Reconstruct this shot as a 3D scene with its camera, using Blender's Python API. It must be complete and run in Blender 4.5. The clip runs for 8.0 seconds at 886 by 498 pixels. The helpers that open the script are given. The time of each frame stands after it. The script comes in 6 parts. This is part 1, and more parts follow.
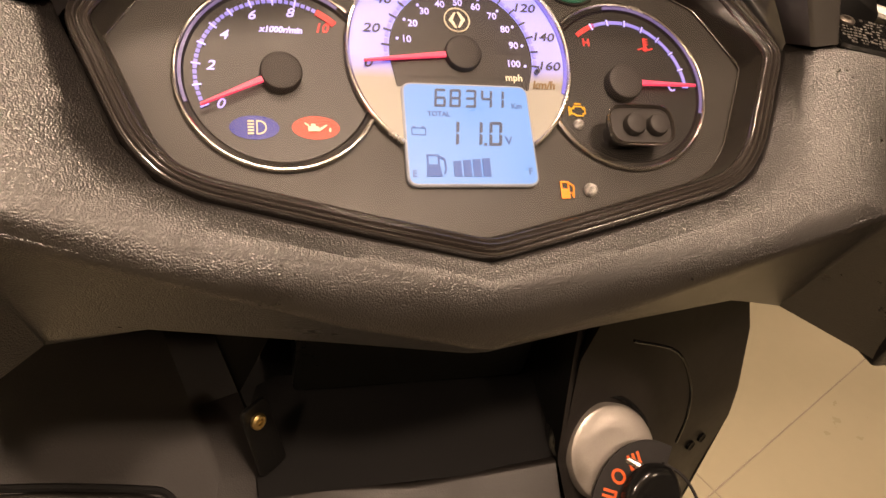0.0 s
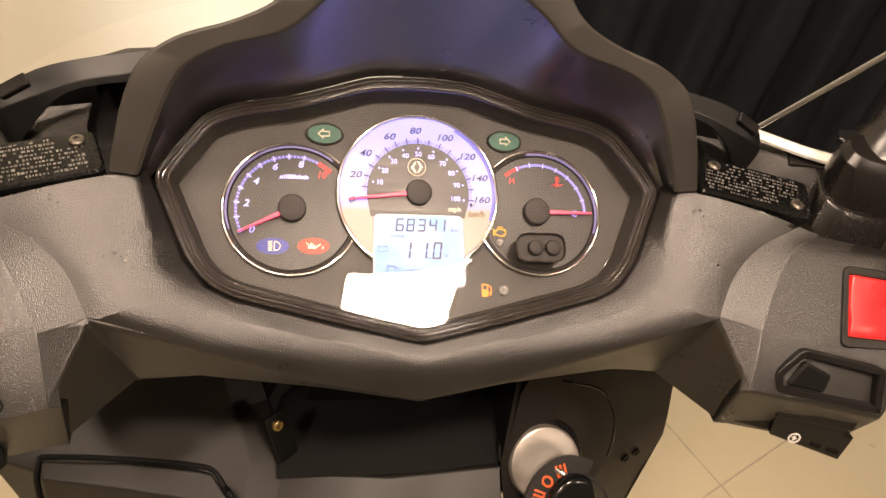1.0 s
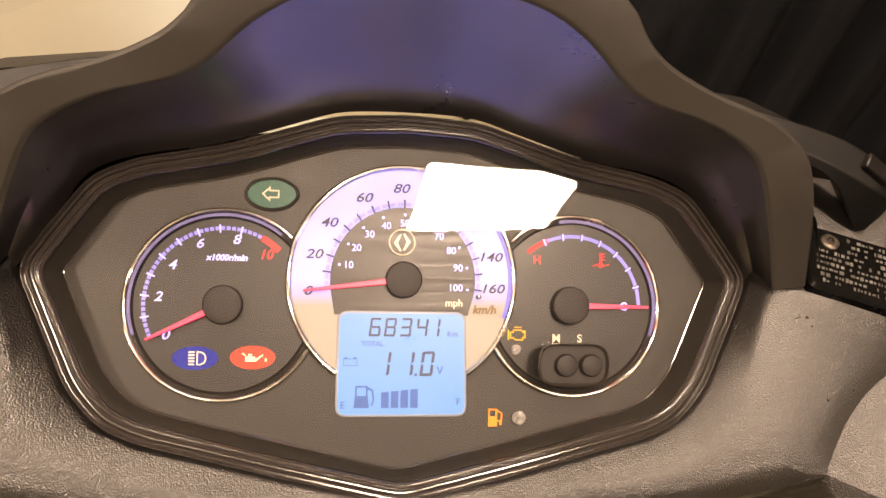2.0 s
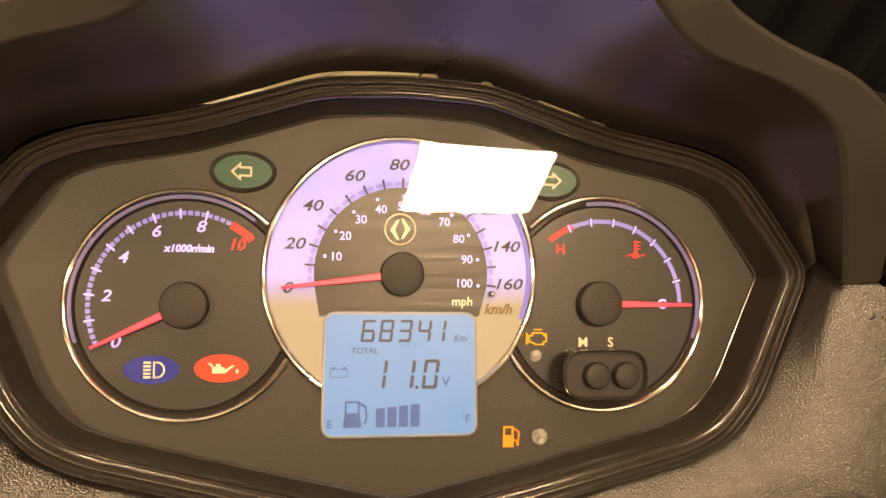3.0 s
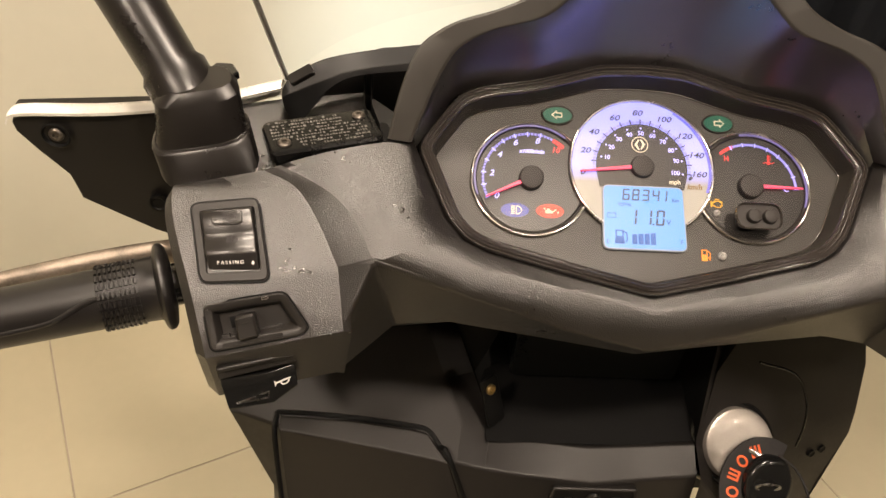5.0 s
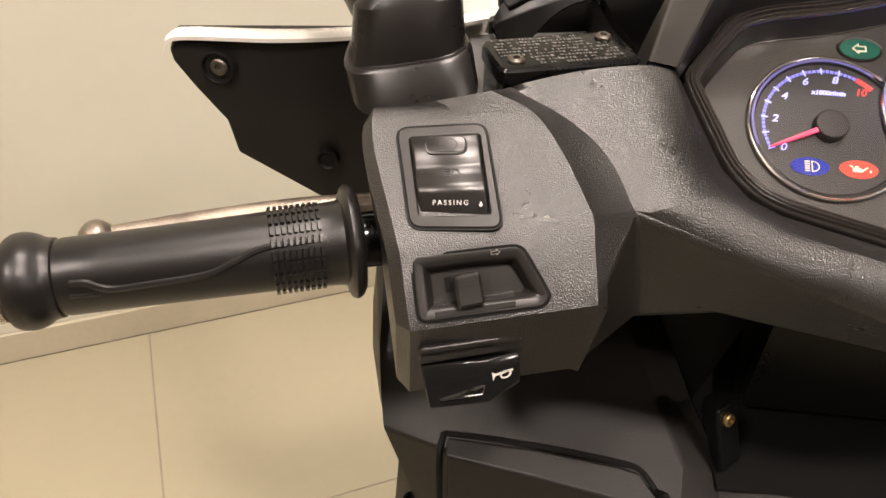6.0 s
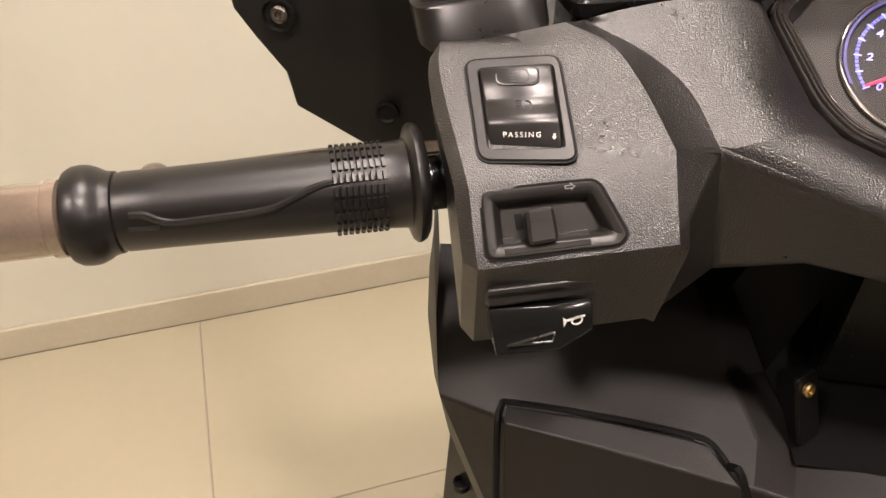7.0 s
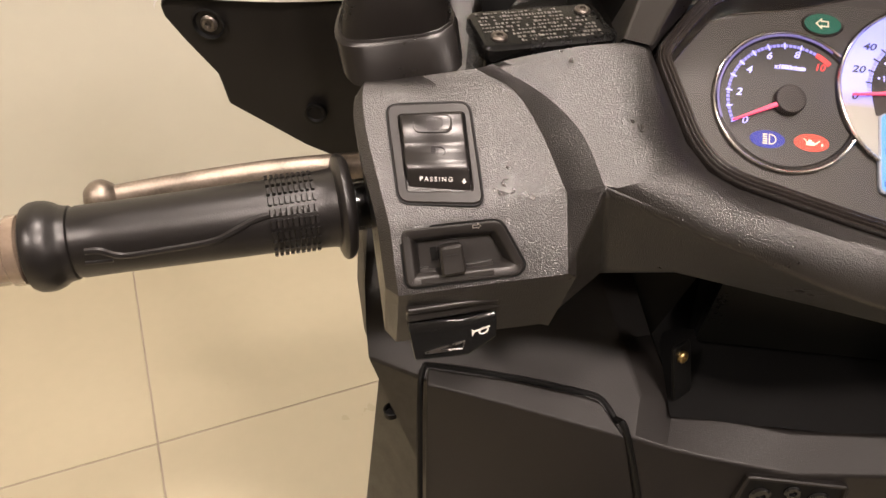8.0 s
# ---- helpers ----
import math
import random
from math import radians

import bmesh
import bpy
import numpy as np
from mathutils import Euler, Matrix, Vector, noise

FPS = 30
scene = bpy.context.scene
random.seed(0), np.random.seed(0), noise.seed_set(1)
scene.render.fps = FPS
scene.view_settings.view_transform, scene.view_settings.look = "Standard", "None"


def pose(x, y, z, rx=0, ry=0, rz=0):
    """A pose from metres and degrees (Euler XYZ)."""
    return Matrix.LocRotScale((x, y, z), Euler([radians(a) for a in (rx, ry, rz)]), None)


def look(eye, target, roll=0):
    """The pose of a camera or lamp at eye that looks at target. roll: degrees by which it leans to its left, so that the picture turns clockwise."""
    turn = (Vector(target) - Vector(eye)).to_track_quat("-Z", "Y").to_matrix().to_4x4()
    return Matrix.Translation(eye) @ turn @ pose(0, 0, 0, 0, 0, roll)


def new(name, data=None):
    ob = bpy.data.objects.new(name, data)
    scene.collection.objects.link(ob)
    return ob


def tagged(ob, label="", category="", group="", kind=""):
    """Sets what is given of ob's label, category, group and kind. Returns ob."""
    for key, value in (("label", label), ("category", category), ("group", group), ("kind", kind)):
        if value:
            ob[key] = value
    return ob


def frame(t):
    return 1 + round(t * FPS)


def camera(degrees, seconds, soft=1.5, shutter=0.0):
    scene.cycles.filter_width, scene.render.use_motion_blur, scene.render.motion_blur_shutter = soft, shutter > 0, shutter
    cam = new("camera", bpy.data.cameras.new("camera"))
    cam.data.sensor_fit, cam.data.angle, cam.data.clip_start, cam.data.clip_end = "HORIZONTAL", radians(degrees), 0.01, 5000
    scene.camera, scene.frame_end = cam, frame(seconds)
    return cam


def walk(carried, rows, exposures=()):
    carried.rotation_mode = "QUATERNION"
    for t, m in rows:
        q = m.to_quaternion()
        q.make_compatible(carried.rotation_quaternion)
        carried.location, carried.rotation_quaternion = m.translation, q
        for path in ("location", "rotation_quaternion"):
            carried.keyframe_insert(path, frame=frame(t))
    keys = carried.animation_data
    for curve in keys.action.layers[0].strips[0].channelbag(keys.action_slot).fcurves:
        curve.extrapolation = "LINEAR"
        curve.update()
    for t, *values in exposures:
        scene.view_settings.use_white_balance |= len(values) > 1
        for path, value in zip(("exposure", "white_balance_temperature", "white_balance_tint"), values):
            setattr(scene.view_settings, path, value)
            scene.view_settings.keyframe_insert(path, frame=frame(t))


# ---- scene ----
cam = camera(61.11, 8.0, soft=1.5)
# seconds, place, turn
PATH = [
    (0, -0.0805, -0.1542, 1.1696, 47.4879, -9.9378, -12.6641),
    (0.2, -0.0753, -0.1883, 1.2151, 46.1060, -8.0797, -9.3634),
    (0.5, -0.0801, -0.2375, 1.2845, 45.9011, -7.6395, -8.0208),
    (1, -0.0593, -0.2058, 1.2980, 44.0251, -8.5129, -6.9363),
    (1.5, -0.0367, -0.1349, 1.2827, 41.3619, -7.6421, -4.6164),
    (1.7, -0.0257, -0.1076, 1.2788, 39.1218, -6.9826, -3.6834),
    (2.8, -0.0211, -0.0475, 1.2348, 34.9895, -7.8193, -4.1247),
    (3, -0.0203, -0.0485, 1.2338, 35.2120, -7.3752, -4.0220),
    (3.5, -0.0243, -0.0652, 1.2484, 35.9044, -7.0776, -4.4614),
    (4, -0.0421, -0.1412, 1.2901, 40.3414, -5.4462, -3.8481),
    (4.5, -0.0835, -0.2267, 1.3174, 43.7760, -4.9644, -2.8288),
    (5, -0.1329, -0.2671, 1.2870, 47.6140, -3.9800, -0.6903),
    (5.2, -0.1550, -0.2613, 1.2572, 49.1274, -4.1932, 0.2877),
    (6.3, -0.2029, -0.2192, 1.1742, 52.2657, -1.0331, 7.8524),
    (6.5, -0.2035, -0.2217, 1.1687, 52.4454, -0.7445, 8.7609),
    (7, -0.2066, -0.2286, 1.1586, 52.0569, -0.3945, 8.8316),
    (7.5, -0.2109, -0.2203, 1.2110, 44.7854, -1.6820, 7.4222),
    (8, -0.2050, -0.2257, 1.2224, 44.1269, -3.6433, 4.6876),
]

EXPOSURES = [(0.0, 0.95, 8300, 13), (0.6, 1.10, 7700, 7), (1.7, 1.14, 7300, 12), (2.8, 0.72, 12000, 6), (3.5, 0.66, 11500, 10), (4.2, 0.97, 7200, 2), (5.2, 1.04, 6700, 2), (6.3, 1.16, 6000, 5), (8.0, 1.20, 6200, 7)]
walk(cam, [(t, pose(*p)) for t, *p in PATH], EXPOSURES)

# ---------------------------------------------------------------- light
world = bpy.data.worlds.new("room_world")
scene.world = world
world.use_nodes = True
world.node_tree.nodes["Background"].inputs[0].default_value = (1.0, 0.86, 0.66, 1)
world.node_tree.nodes["Background"].inputs[1].default_value = 0.01


def area_lamp(name, m, sx, sy, watts, colour):
    d = bpy.data.lights.new(name, "AREA")
    d.shape, d.size, d.size_y, d.energy, d.color = "RECTANGLE", sx, sy, watts, colour
    ob = new(name, d)
    ob.matrix_world = m
    return ob


# ---------------------------------------------------------------- materials
def material(name, colour, rough=0.5, metal=0.0, vary=0.12, scale=60.0, bump=0.0, bump_scale=900.0, grain="noise",
             emit=None, strength=0.0, rough_vary=0.08, specular=0.5, coat=0.0, second=None):
    m = bpy.data.materials.new(name)
    m.use_nodes = True
    nt = m.node_tree
    n, l = nt.nodes, nt.links
    bsdf = n["Principled BSDF"]
    tc = n.new("ShaderNodeTexCoord")
    big = n.new("ShaderNodeTexNoise")
    big.inputs["Scale"].default_value = scale
    big.inputs["Detail"].default_value = 5
    l.new(tc.outputs["Object"], big.inputs["Vector"])
    fine = n.new("ShaderNodeTexNoise")
    fine.inputs["Scale"].default_value = scale * 14
    fine.inputs["Detail"].default_value = 3
    l.new(tc.outputs["Object"], fine.inputs["Vector"])
    add = n.new("ShaderNodeMath")
    add.operation = "MULTIPLY_ADD"
    add.inputs[1].default_value = 0.4
    l.new(fine.outputs["Fac"], add.inputs[0])
    l.new(big.outputs["Fac"], add.inputs[2])
    ramp = n.new("ShaderNodeValToRGB")
    lo = [max(0.0, c * (1 - vary)) for c in colour]
    hi = [min(1.0, c * (1 + vary)) for c in colour]
    if second:
        hi = list(second)
    ramp.color_ramp.elements[0].position, ramp.color_ramp.elements[1].position = 0.45, 0.95
    ramp.color_ramp.elements[0].color, ramp.color_ramp.elements[1].color = (*lo, 1), (*hi, 1)
    l.new(add.outputs[0], ramp.inputs["Fac"])
    l.new(ramp.outputs["Color"], bsdf.inputs["Base Color"])
    rr = n.new("ShaderNodeMapRange")
    rr.inputs["From Min"].default_value, rr.inputs["From Max"].default_value = 0.45, 0.95
    rr.inputs["To Min"].default_value, rr.inputs["To Max"].default_value = max(0.0, rough - rough_vary), min(1.0, rough + rough_vary)
    l.new(add.outputs[0], rr.inputs["Value"])
    l.new(rr.outputs["Result"], bsdf.inputs["Roughness"])
    bsdf.inputs["Metallic"].default_value = metal
    bsdf.inputs["Specular IOR Level"].default_value = specular
    bsdf.inputs["Coat Weight"].default_value = coat
    bsdf.inputs["Coat Roughness"].default_value = 0.08
    if bump:
        if grain == "leather":
            # moulded pebble grain: rounded bumps of uneven size with sunk lines between them
            g = n.new("ShaderNodeTexVoronoi")
            g.feature = "SMOOTH_F1"
            g.inputs["Smoothness"].default_value = 0.35
            warp = n.new("ShaderNodeTexNoise")
            warp.inputs["Scale"].default_value = bump_scale * 0.45
            l.new(tc.outputs["Object"], warp.inputs["Vector"])
            mix = n.new("ShaderNodeVectorMath")
            mix.operation = "MULTIPLY_ADD"
            mix.inputs[1].default_value = (0.7 / bump_scale,) * 3
            l.new(warp.outputs["Color"], mix.inputs[0])
            l.new(tc.outputs["Object"], mix.inputs[2])
            l.new(mix.outputs[0], g.inputs["Vector"])
            flip = n.new("ShaderNodeMath")
            flip.operation = "SUBTRACT"
            flip.inputs[0].default_value = 1.0
            l.new(g.outputs["Distance"], flip.inputs[1])
            out = flip.outputs[0]
        else:
            g = n.new("ShaderNodeTexNoise")
            g.inputs["Detail"].default_value = 4
            l.new(tc.outputs["Object"], g.inputs["Vector"])
            out = g.outputs["Fac"]
        g.inputs["Scale"].default_value = bump_scale
        b = n.new("ShaderNodeBump")
        b.inputs["Strength"].default_value = bump
        b.inputs["Distance"].default_value = 0.0006 if bump_scale > 200 else 0.002
        l.new(out, b.inputs["Height"])
        l.new(b.outputs["Normal"], bsdf.inputs["Normal"])
    if emit:
        bsdf.inputs["Emission Color"].default_value = (*emit, 1)
        bsdf.inputs["Emission Strength"].default_value = strength
    return m


def glass(name, colour=(1, 1, 1), rough=0.0, tint=1.0, ior=1.45, haze=0.0):
    """Thin clear sheet: mostly lets light pass, with a Fresnel gloss."""
    m = bpy.data.materials.new(name)
    m.use_nodes = True
    nt = m.node_tree
    n, l = nt.nodes, nt.links
    n.remove(n["Principled BSDF"])
    tr = n.new("ShaderNodeBsdfTransparent")
    tr.inputs["Color"].default_value = tuple(c * tint for c in colour) + (1,)
    gl = n.new("ShaderNodeBsdfGlossy")
    gl.inputs["Roughness"].default_value = rough
    fr = n.new("ShaderNodeFresnel")
    fr.inputs["IOR"].default_value = ior
    mx = n.new("ShaderNodeMixShader")
    l.new(fr.outputs[0], mx.inputs[0])
    l.new(tr.outputs[0], mx.inputs[1])
    if haze:
        soft_gloss = n.new("ShaderNodeBsdfGlossy")
        soft_gloss.inputs["Roughness"].default_value = 0.34
        worn = n.new("ShaderNodeMixShader")
        worn.inputs[0].default_value = haze
        l.new(gl.outputs[0], worn.inputs[1])
        l.new(soft_gloss.outputs[0], worn.inputs[2])
        l.new(worn.outputs[0], mx.inputs[2])
    else:
        l.new(gl.outputs[0], mx.inputs[2])
    l.new(mx.outputs[0], n["Material Output"].inputs["Surface"])
    return m


M_COWL = material("grained_black_plastic", (0.0090, 0.0077, 0.0069), 0.34, bump=0.40, bump_scale=1850, grain="leather", scale=25, specular=1.0)
M_FRAME = material("smooth_grey_black_plastic", (0.0130, 0.0115, 0.0105), 0.42, bump=0.03, bump_scale=1400, scale=25, specular=0.6)
M_PLAIN = material("satin_black_plastic", (0.0065, 0.0058, 0.0054), 0.40, bump=0.10, bump_scale=1400, scale=20, specular=0.38)
M_HOOD = material("smooth_hood_plastic", (0.010, 0.008, 0.008), 0.34, bump=0.02, bump_scale=1800, scale=18, specular=1.0, coat=1.0)
M_HOOD.node_tree.nodes["Principled BSDF"].inputs["Coat Roughness"].default_value = 0.26
M_HOOD.node_tree.nodes["Principled BSDF"].inputs["Coat IOR"].default_value = 2.0
M_GLOSS = material("gloss_black_plastic", (0.008, 0.008, 0.008), 0.16, bump=0.03, bump_scale=600, scale=30)
M_ROCK = material("switch_black_plastic", (0.011, 0.0095, 0.009), 0.33, scale=40, rough_vary=0.04, specular=0.7)
M_SHELL = material("matt_hood_shell", (0.024, 0.0215, 0.018), 0.48, bump=0.12, bump_scale=1700, scale=20, specular=0.6)
M_BOOT = material("smooth_rubber_boot", (0.008, 0.0068, 0.0063), 0.29, bump=0.03, bump_scale=700, scale=25, specular=0.45)
# near-black tones carry the shade of the recess besides the plastic's own black
M_DEEP = material("dull_black_plastic_and_shade", (0.003, 0.003, 0.003), 0.55, scale=20, specular=0.2)
M_INNER = material("smooth_shaded_inner_plastic", (0.004, 0.004, 0.0035), 0.32, bump=0.02, bump_scale=900, scale=25, specular=0.25)
M_GARN = material("worn_black_garnish", (0.005, 0.005, 0.005), 0.42, bump=0.08, bump_scale=1300, scale=60, specular=0.25)
M_COVER = material("soft_black_cover", (0.0090, 0.0076, 0.0068), 0.50, bump=0.22, bump_scale=1300, scale=14, vary=0.2, specular=0.42)
M_RUBBER = material("black_rubber", (0.0085, 0.0075, 0.0072), 0.36, vary=0.06, scale=40, rough_vary=0.03, bump=0.12, bump_scale=1500)
M_HUB = material("matt_needle_hub", (0.024, 0.021, 0.020), 0.6, scale=60, specular=0.35)
M_TRIM = material("clear_display_trim", (0.30, 0.33, 0.38), 0.2, scale=60)
# faint emission stands in for backlight spilling onto the gauge walls
M_GLOW = material("violet_wall_glow", (0.10, 0.09, 0.20), 0.4, vary=0.05, emit=(0.20, 0.17, 1.0), strength=0.07)
M_GLOW2 = material("blue_wall_glow", (0.10, 0.09, 0.30), 0.4, vary=0.05, emit=(0.10, 0.12, 1.0), strength=0.30)
M_FACE = material("cluster_face", (0.018, 0.0152, 0.0118), 0.5, bump=0.12, bump_scale=1300, scale=30)
M_DIAL = material("dial_black", (0.011, 0.0095, 0.0085), 0.42, bump=0.04, bump_scale=1500, scale=30)
M_BRUSHED = material("brushed_dark_dial", (0.012, 0.0095, 0.0080), 0.38, vary=0.30, rough_vary=0.10, scale=120, bump=0.12, bump_scale=500)
for node in [q for q in M_BRUSHED.node_tree.nodes if q.type == "TEX_NOISE"]:
    # streaks run across the dial
    stretch = M_BRUSHED.node_tree.nodes.new("ShaderNodeMapping")
    stretch.inputs["Scale"].default_value = (0.06, 5.0, 5.0)
    M_BRUSHED.node_tree.links.new(M_BRUSHED.node_tree.nodes["Texture Coordinate"].outputs["Object"], stretch.inputs["Vector"])
    M_BRUSHED.node_tree.links.new(stretch.outputs["Vector"], node.inputs["Vector"])
M_RING = material("silver_ring", (0.72, 0.68, 0.62), 0.22, metal=1.0, vary=0.05)
M_STEEL = material("bare_steel", (0.55, 0.53, 0.50), 0.28, metal=1.0, vary=0.15, scale=120)
M_BRASS = material("yellow_zinc_screw", (0.62, 0.45, 0.20), 0.35, metal=1.0, vary=0.2, scale=200)
M_ALU = material("worn_aluminium", (0.26, 0.22, 0.18), 0.42, metal=0.8, vary=0.45, scale=60, bump=0.2, bump_scale=700)
M_LOCK = material("brushed_lock_ring", (0.31, 0.285, 0.26), 0.36, metal=0.6, vary=0.12, scale=80, bump=0.1, bump_scale=900)
M_WHITE = material("white_painted_body", (0.80, 0.78, 0.73), 0.25, vary=0.03, coat=0.5)
M_WALL = material("cream_wall_paint", (0.70, 0.68, 0.57), 0.75, vary=0.03, scale=2.5, bump=0.08, bump_scale=120)
# dark tone for unseen walls, chosen to hold back bounced light
M_SHADE = material("dark_bounce_cutting_wall", (0.11, 0.105, 0.095), 0.75, vary=0.06, scale=2.5, bump=0.08, bump_scale=120)
M_SKIRT = material("skirting_tile", (0.55, 0.50, 0.38), 0.42, vary=0.08, scale=6)
M_GROUT = material("tile_grout", (0.36, 0.31, 0.25), 0.85, vary=0.15, scale=40)
M_TILE = material("beige_floor_tile", (0.46, 0.415, 0.295), 0.34, vary=0.04, scale=3, bump=0.02, bump_scale=40)
M_CEIL = material("ceiling_paint", (0.50, 0.48, 0.45), 0.8, vary=0.03, scale=3)
M_CURTAIN = material("dark_navy_cloth", (0.010, 0.013, 0.020), 0.85, vary=0.3, scale=8, bump=0.3, bump_scale=900)
M_GREEN = material("green_indicator", (0.004, 0.085, 0.055), 0.35, vary=0.06, specular=0.4)
M_BLUE = material("blue_indicator", (0.003, 0.012, 0.26), 0.3, vary=0.05)
M_REDI = material("red_indicator", (0.45, 0.034, 0.014), 0.4, vary=0.05)
M_CREAM = material("cream_print", (0.72, 0.66, 0.50), 0.5, vary=0.04)
M_WPRINT = material("white_print", (0.75, 0.73, 0.70), 0.5, vary=0.03)
M_DPRINT = material("dark_print", (0.030, 0.026, 0.030), 0.5, vary=0.05)
M_BRASSPRINT = material("brown_print", (0.16, 0.10, 0.04), 0.5, vary=0.05)
M_RPRINT = material("red_print", (0.55, 0.03, 0.03), 0.5, vary=0.05, emit=(1.0, 0.05, 0.06), strength=0.12)
M_GPRINT = material("blue_backlit_print", (0.42, 0.41, 0.62), 0.5, vary=0.03, emit=(0.24, 0.24, 1.0), strength=0.75)
M_TRACK = material("dim_backlit_track", (0.20, 0.19, 0.34), 0.5, vary=0.03, emit=(0.16, 0.15, 1.0), strength=0.42)
M_NEEDLE = material("pink_red_needle", (0.60, 0.06, 0.10), 0.4, vary=0.03, emit=(1.0, 0.05, 0.16), strength=0.40)
M_AMBER = material("amber_print", (0.70, 0.36, 0.02), 0.5, vary=0.05, emit=(1.0, 0.5, 0.02), strength=0.12)
M_ORANGE = material("orange_print", (0.75, 0.22, 0.02), 0.5, vary=0.05, emit=(1.0, 0.3, 0.02), strength=0.15)
M_LCD = material("lcd_backlit", (0.05, 0.08, 0.12), 0.35, vary=0.02, emit=(0.075, 0.27, 0.74), strength=0.72)
M_SEG = material("lcd_segment", (0.045, 0.060, 0.11), 0.5, vary=0.05)
M_SEG2 = material("lcd_blue_segment", (0.035, 0.10, 0.33), 0.5, vary=0.05)
M_KILL = material("red_switch_plastic", (0.68, 0.025, 0.030), 0.32, vary=0.05, bump=0.05, bump_scale=900)
M_TAG = material("black_strap_cloth", (0.012, 0.011, 0.011), 0.75, vary=0.2, scale=150, bump=0.3, bump_scale=1800)
M_TAGPRINT = material("orange_strap_print", (0.75, 0.12, 0.03), 0.6, vary=0.08)
M_SMOKE = material("bar_end_smoke", (0.27, 0.21, 0.16), 0.10, metal=0.45, vary=0.25, scale=50, coat=1.0)
M_EMBOSS = material("grey_embossed_writing", (0.10, 0.096, 0.090), 0.35, vary=0.7, scale=260)
M_HEAD = material("headlamp_lens", (0.8, 0.8, 0.8), 0.2, vary=0.02, emit=(0.9, 0.93, 1.0), strength=6.0)
M_WORN = material("worn_screw_head", (0.13, 0.115, 0.10), 0.4, metal=0.8, vary=0.35, scale=400)
M_EDGE = material("moulded_clear_edge", (0.033, 0.028, 0.025), 0.18, vary=0.03, specular=1.0, coat=1.0)
M_CUT = material("polished_clear_edge", (0.30, 0.29, 0.27), 0.12, vary=0.15, specular=0.8, coat=0.6)
M_CAP = material("black_moulded_cap", (0.004, 0.004, 0.004), 0.24, bump=0.05, bump_scale=900, scale=40, specular=0.22)
M_CLEAR = glass("worn_clear_lens", ior=1.58, haze=0.02)
M_WIND = glass("clear_windscreen", (0.94, 0.95, 0.95), ior=1.05)
M_LED = material("clear_led_lens", (0.34, 0.33, 0.31), 0.05, vary=0.8, specular=1.0, scale=500, bump=0.8, bump_scale=900)
M_PANEL = material("lamp_diffuser", (0.9, 0.9, 0.9), 0.5, vary=0.0, emit=(1.0, 0.86, 0.76), strength=30.0)


def dial_material():
    """White speedometer band, lit violet from behind in its upper part, plain cream below."""
    m = material("speedometer_band", (0.28, 0.27, 0.235), 0.4, vary=0.02)
    nt = m.node_tree
    n, l = nt.nodes, nt.links
    b = n["Principled BSDF"]
    tc = n.new("ShaderNodeTexCoord")
    dot = n.new("ShaderNodeVectorMath")
    dot.operation = "DOT_PRODUCT"
    dot.inputs[1].default_value = (0, 0.8424, 0.5388)
    l.new(tc.outputs["Object"], dot.inputs[0])
    base = 0.0735 * 0.8424 + 1.0413 * 0.5388
    mr = n.new("ShaderNodeMapRange")
    mr.inputs["From Min"].default_value, mr.inputs["From Max"].default_value = base - 0.007, base + 0.002
    mr.inputs["To Min"].default_value, mr.inputs["To Max"].default_value = 0.0, 0.76
    l.new(dot.outputs["Value"], mr.inputs["Value"])
    l.new(mr.outputs["Result"], b.inputs["Emission Strength"])
    b.inputs["Emission Color"].default_value = (0.075, 0.125, 1.0, 1)
    return m


M_BAND = dial_material()

# ---------------------------------------------------------------- mesh helpers
BASE = {}


def thing(name, at, label, category, group="", kind=""):
    ob = new(name)
    ob.location = at
    ob.empty_display_size = 0.05
    BASE[ob.name] = Vector(at)
    return tagged(ob, label, category, group, kind)


def finish(bm, name, mat, angle=35.0, bevel=0.0, segments=2):
    bmesh.ops.recalc_face_normals(bm, faces=bm.faces)
    me = bpy.data.meshes.new(name)
    bm.to_mesh(me)
    bm.free()
    me.materials.append(mat)
    me.shade_smooth()
    me.set_sharp_from_angle(angle=radians(angle))
    return me


def part(name, bm, mat, parent=None, label="", angle=35.0, bevel=0.0, segments=2):
    """Links a bmesh in world places as one mesh object under a thing or a part."""
    ob = new(name, finish(bm, name, mat, angle))
    if bevel:
        md = ob.modifiers.new("edge", "BEVEL")
        md.width, md.segments, md.limit_method, md.angle_limit = bevel, segments, "ANGLE", radians(28)
        md.harden_normals = True
    if parent:
        ob.parent = parent
        ob.matrix_parent_inverse = Matrix.Translation(-BASE.get(parent.name, Vector()))
    if label:
        tagged(ob, label)
    return ob


def loft(rows, closed=False, caps=False, bm=None):
    """Quads between rows of points; closed joins each row's end to its start."""
    bm = bm or bmesh.new()
    vs = [[bm.verts.new(p) for p in row] for row in rows]
    n = len(vs[0])
    for a, b in zip(vs, vs[1:]):
        for i in range(n if closed else n - 1):
            j = (i + 1) % n
            bm.faces.new((a[i], a[j], b[j], b[i]))
    if caps:
        bm.faces.new(vs[0])
        bm.faces.new(list(reversed(vs[-1])))
    return bm


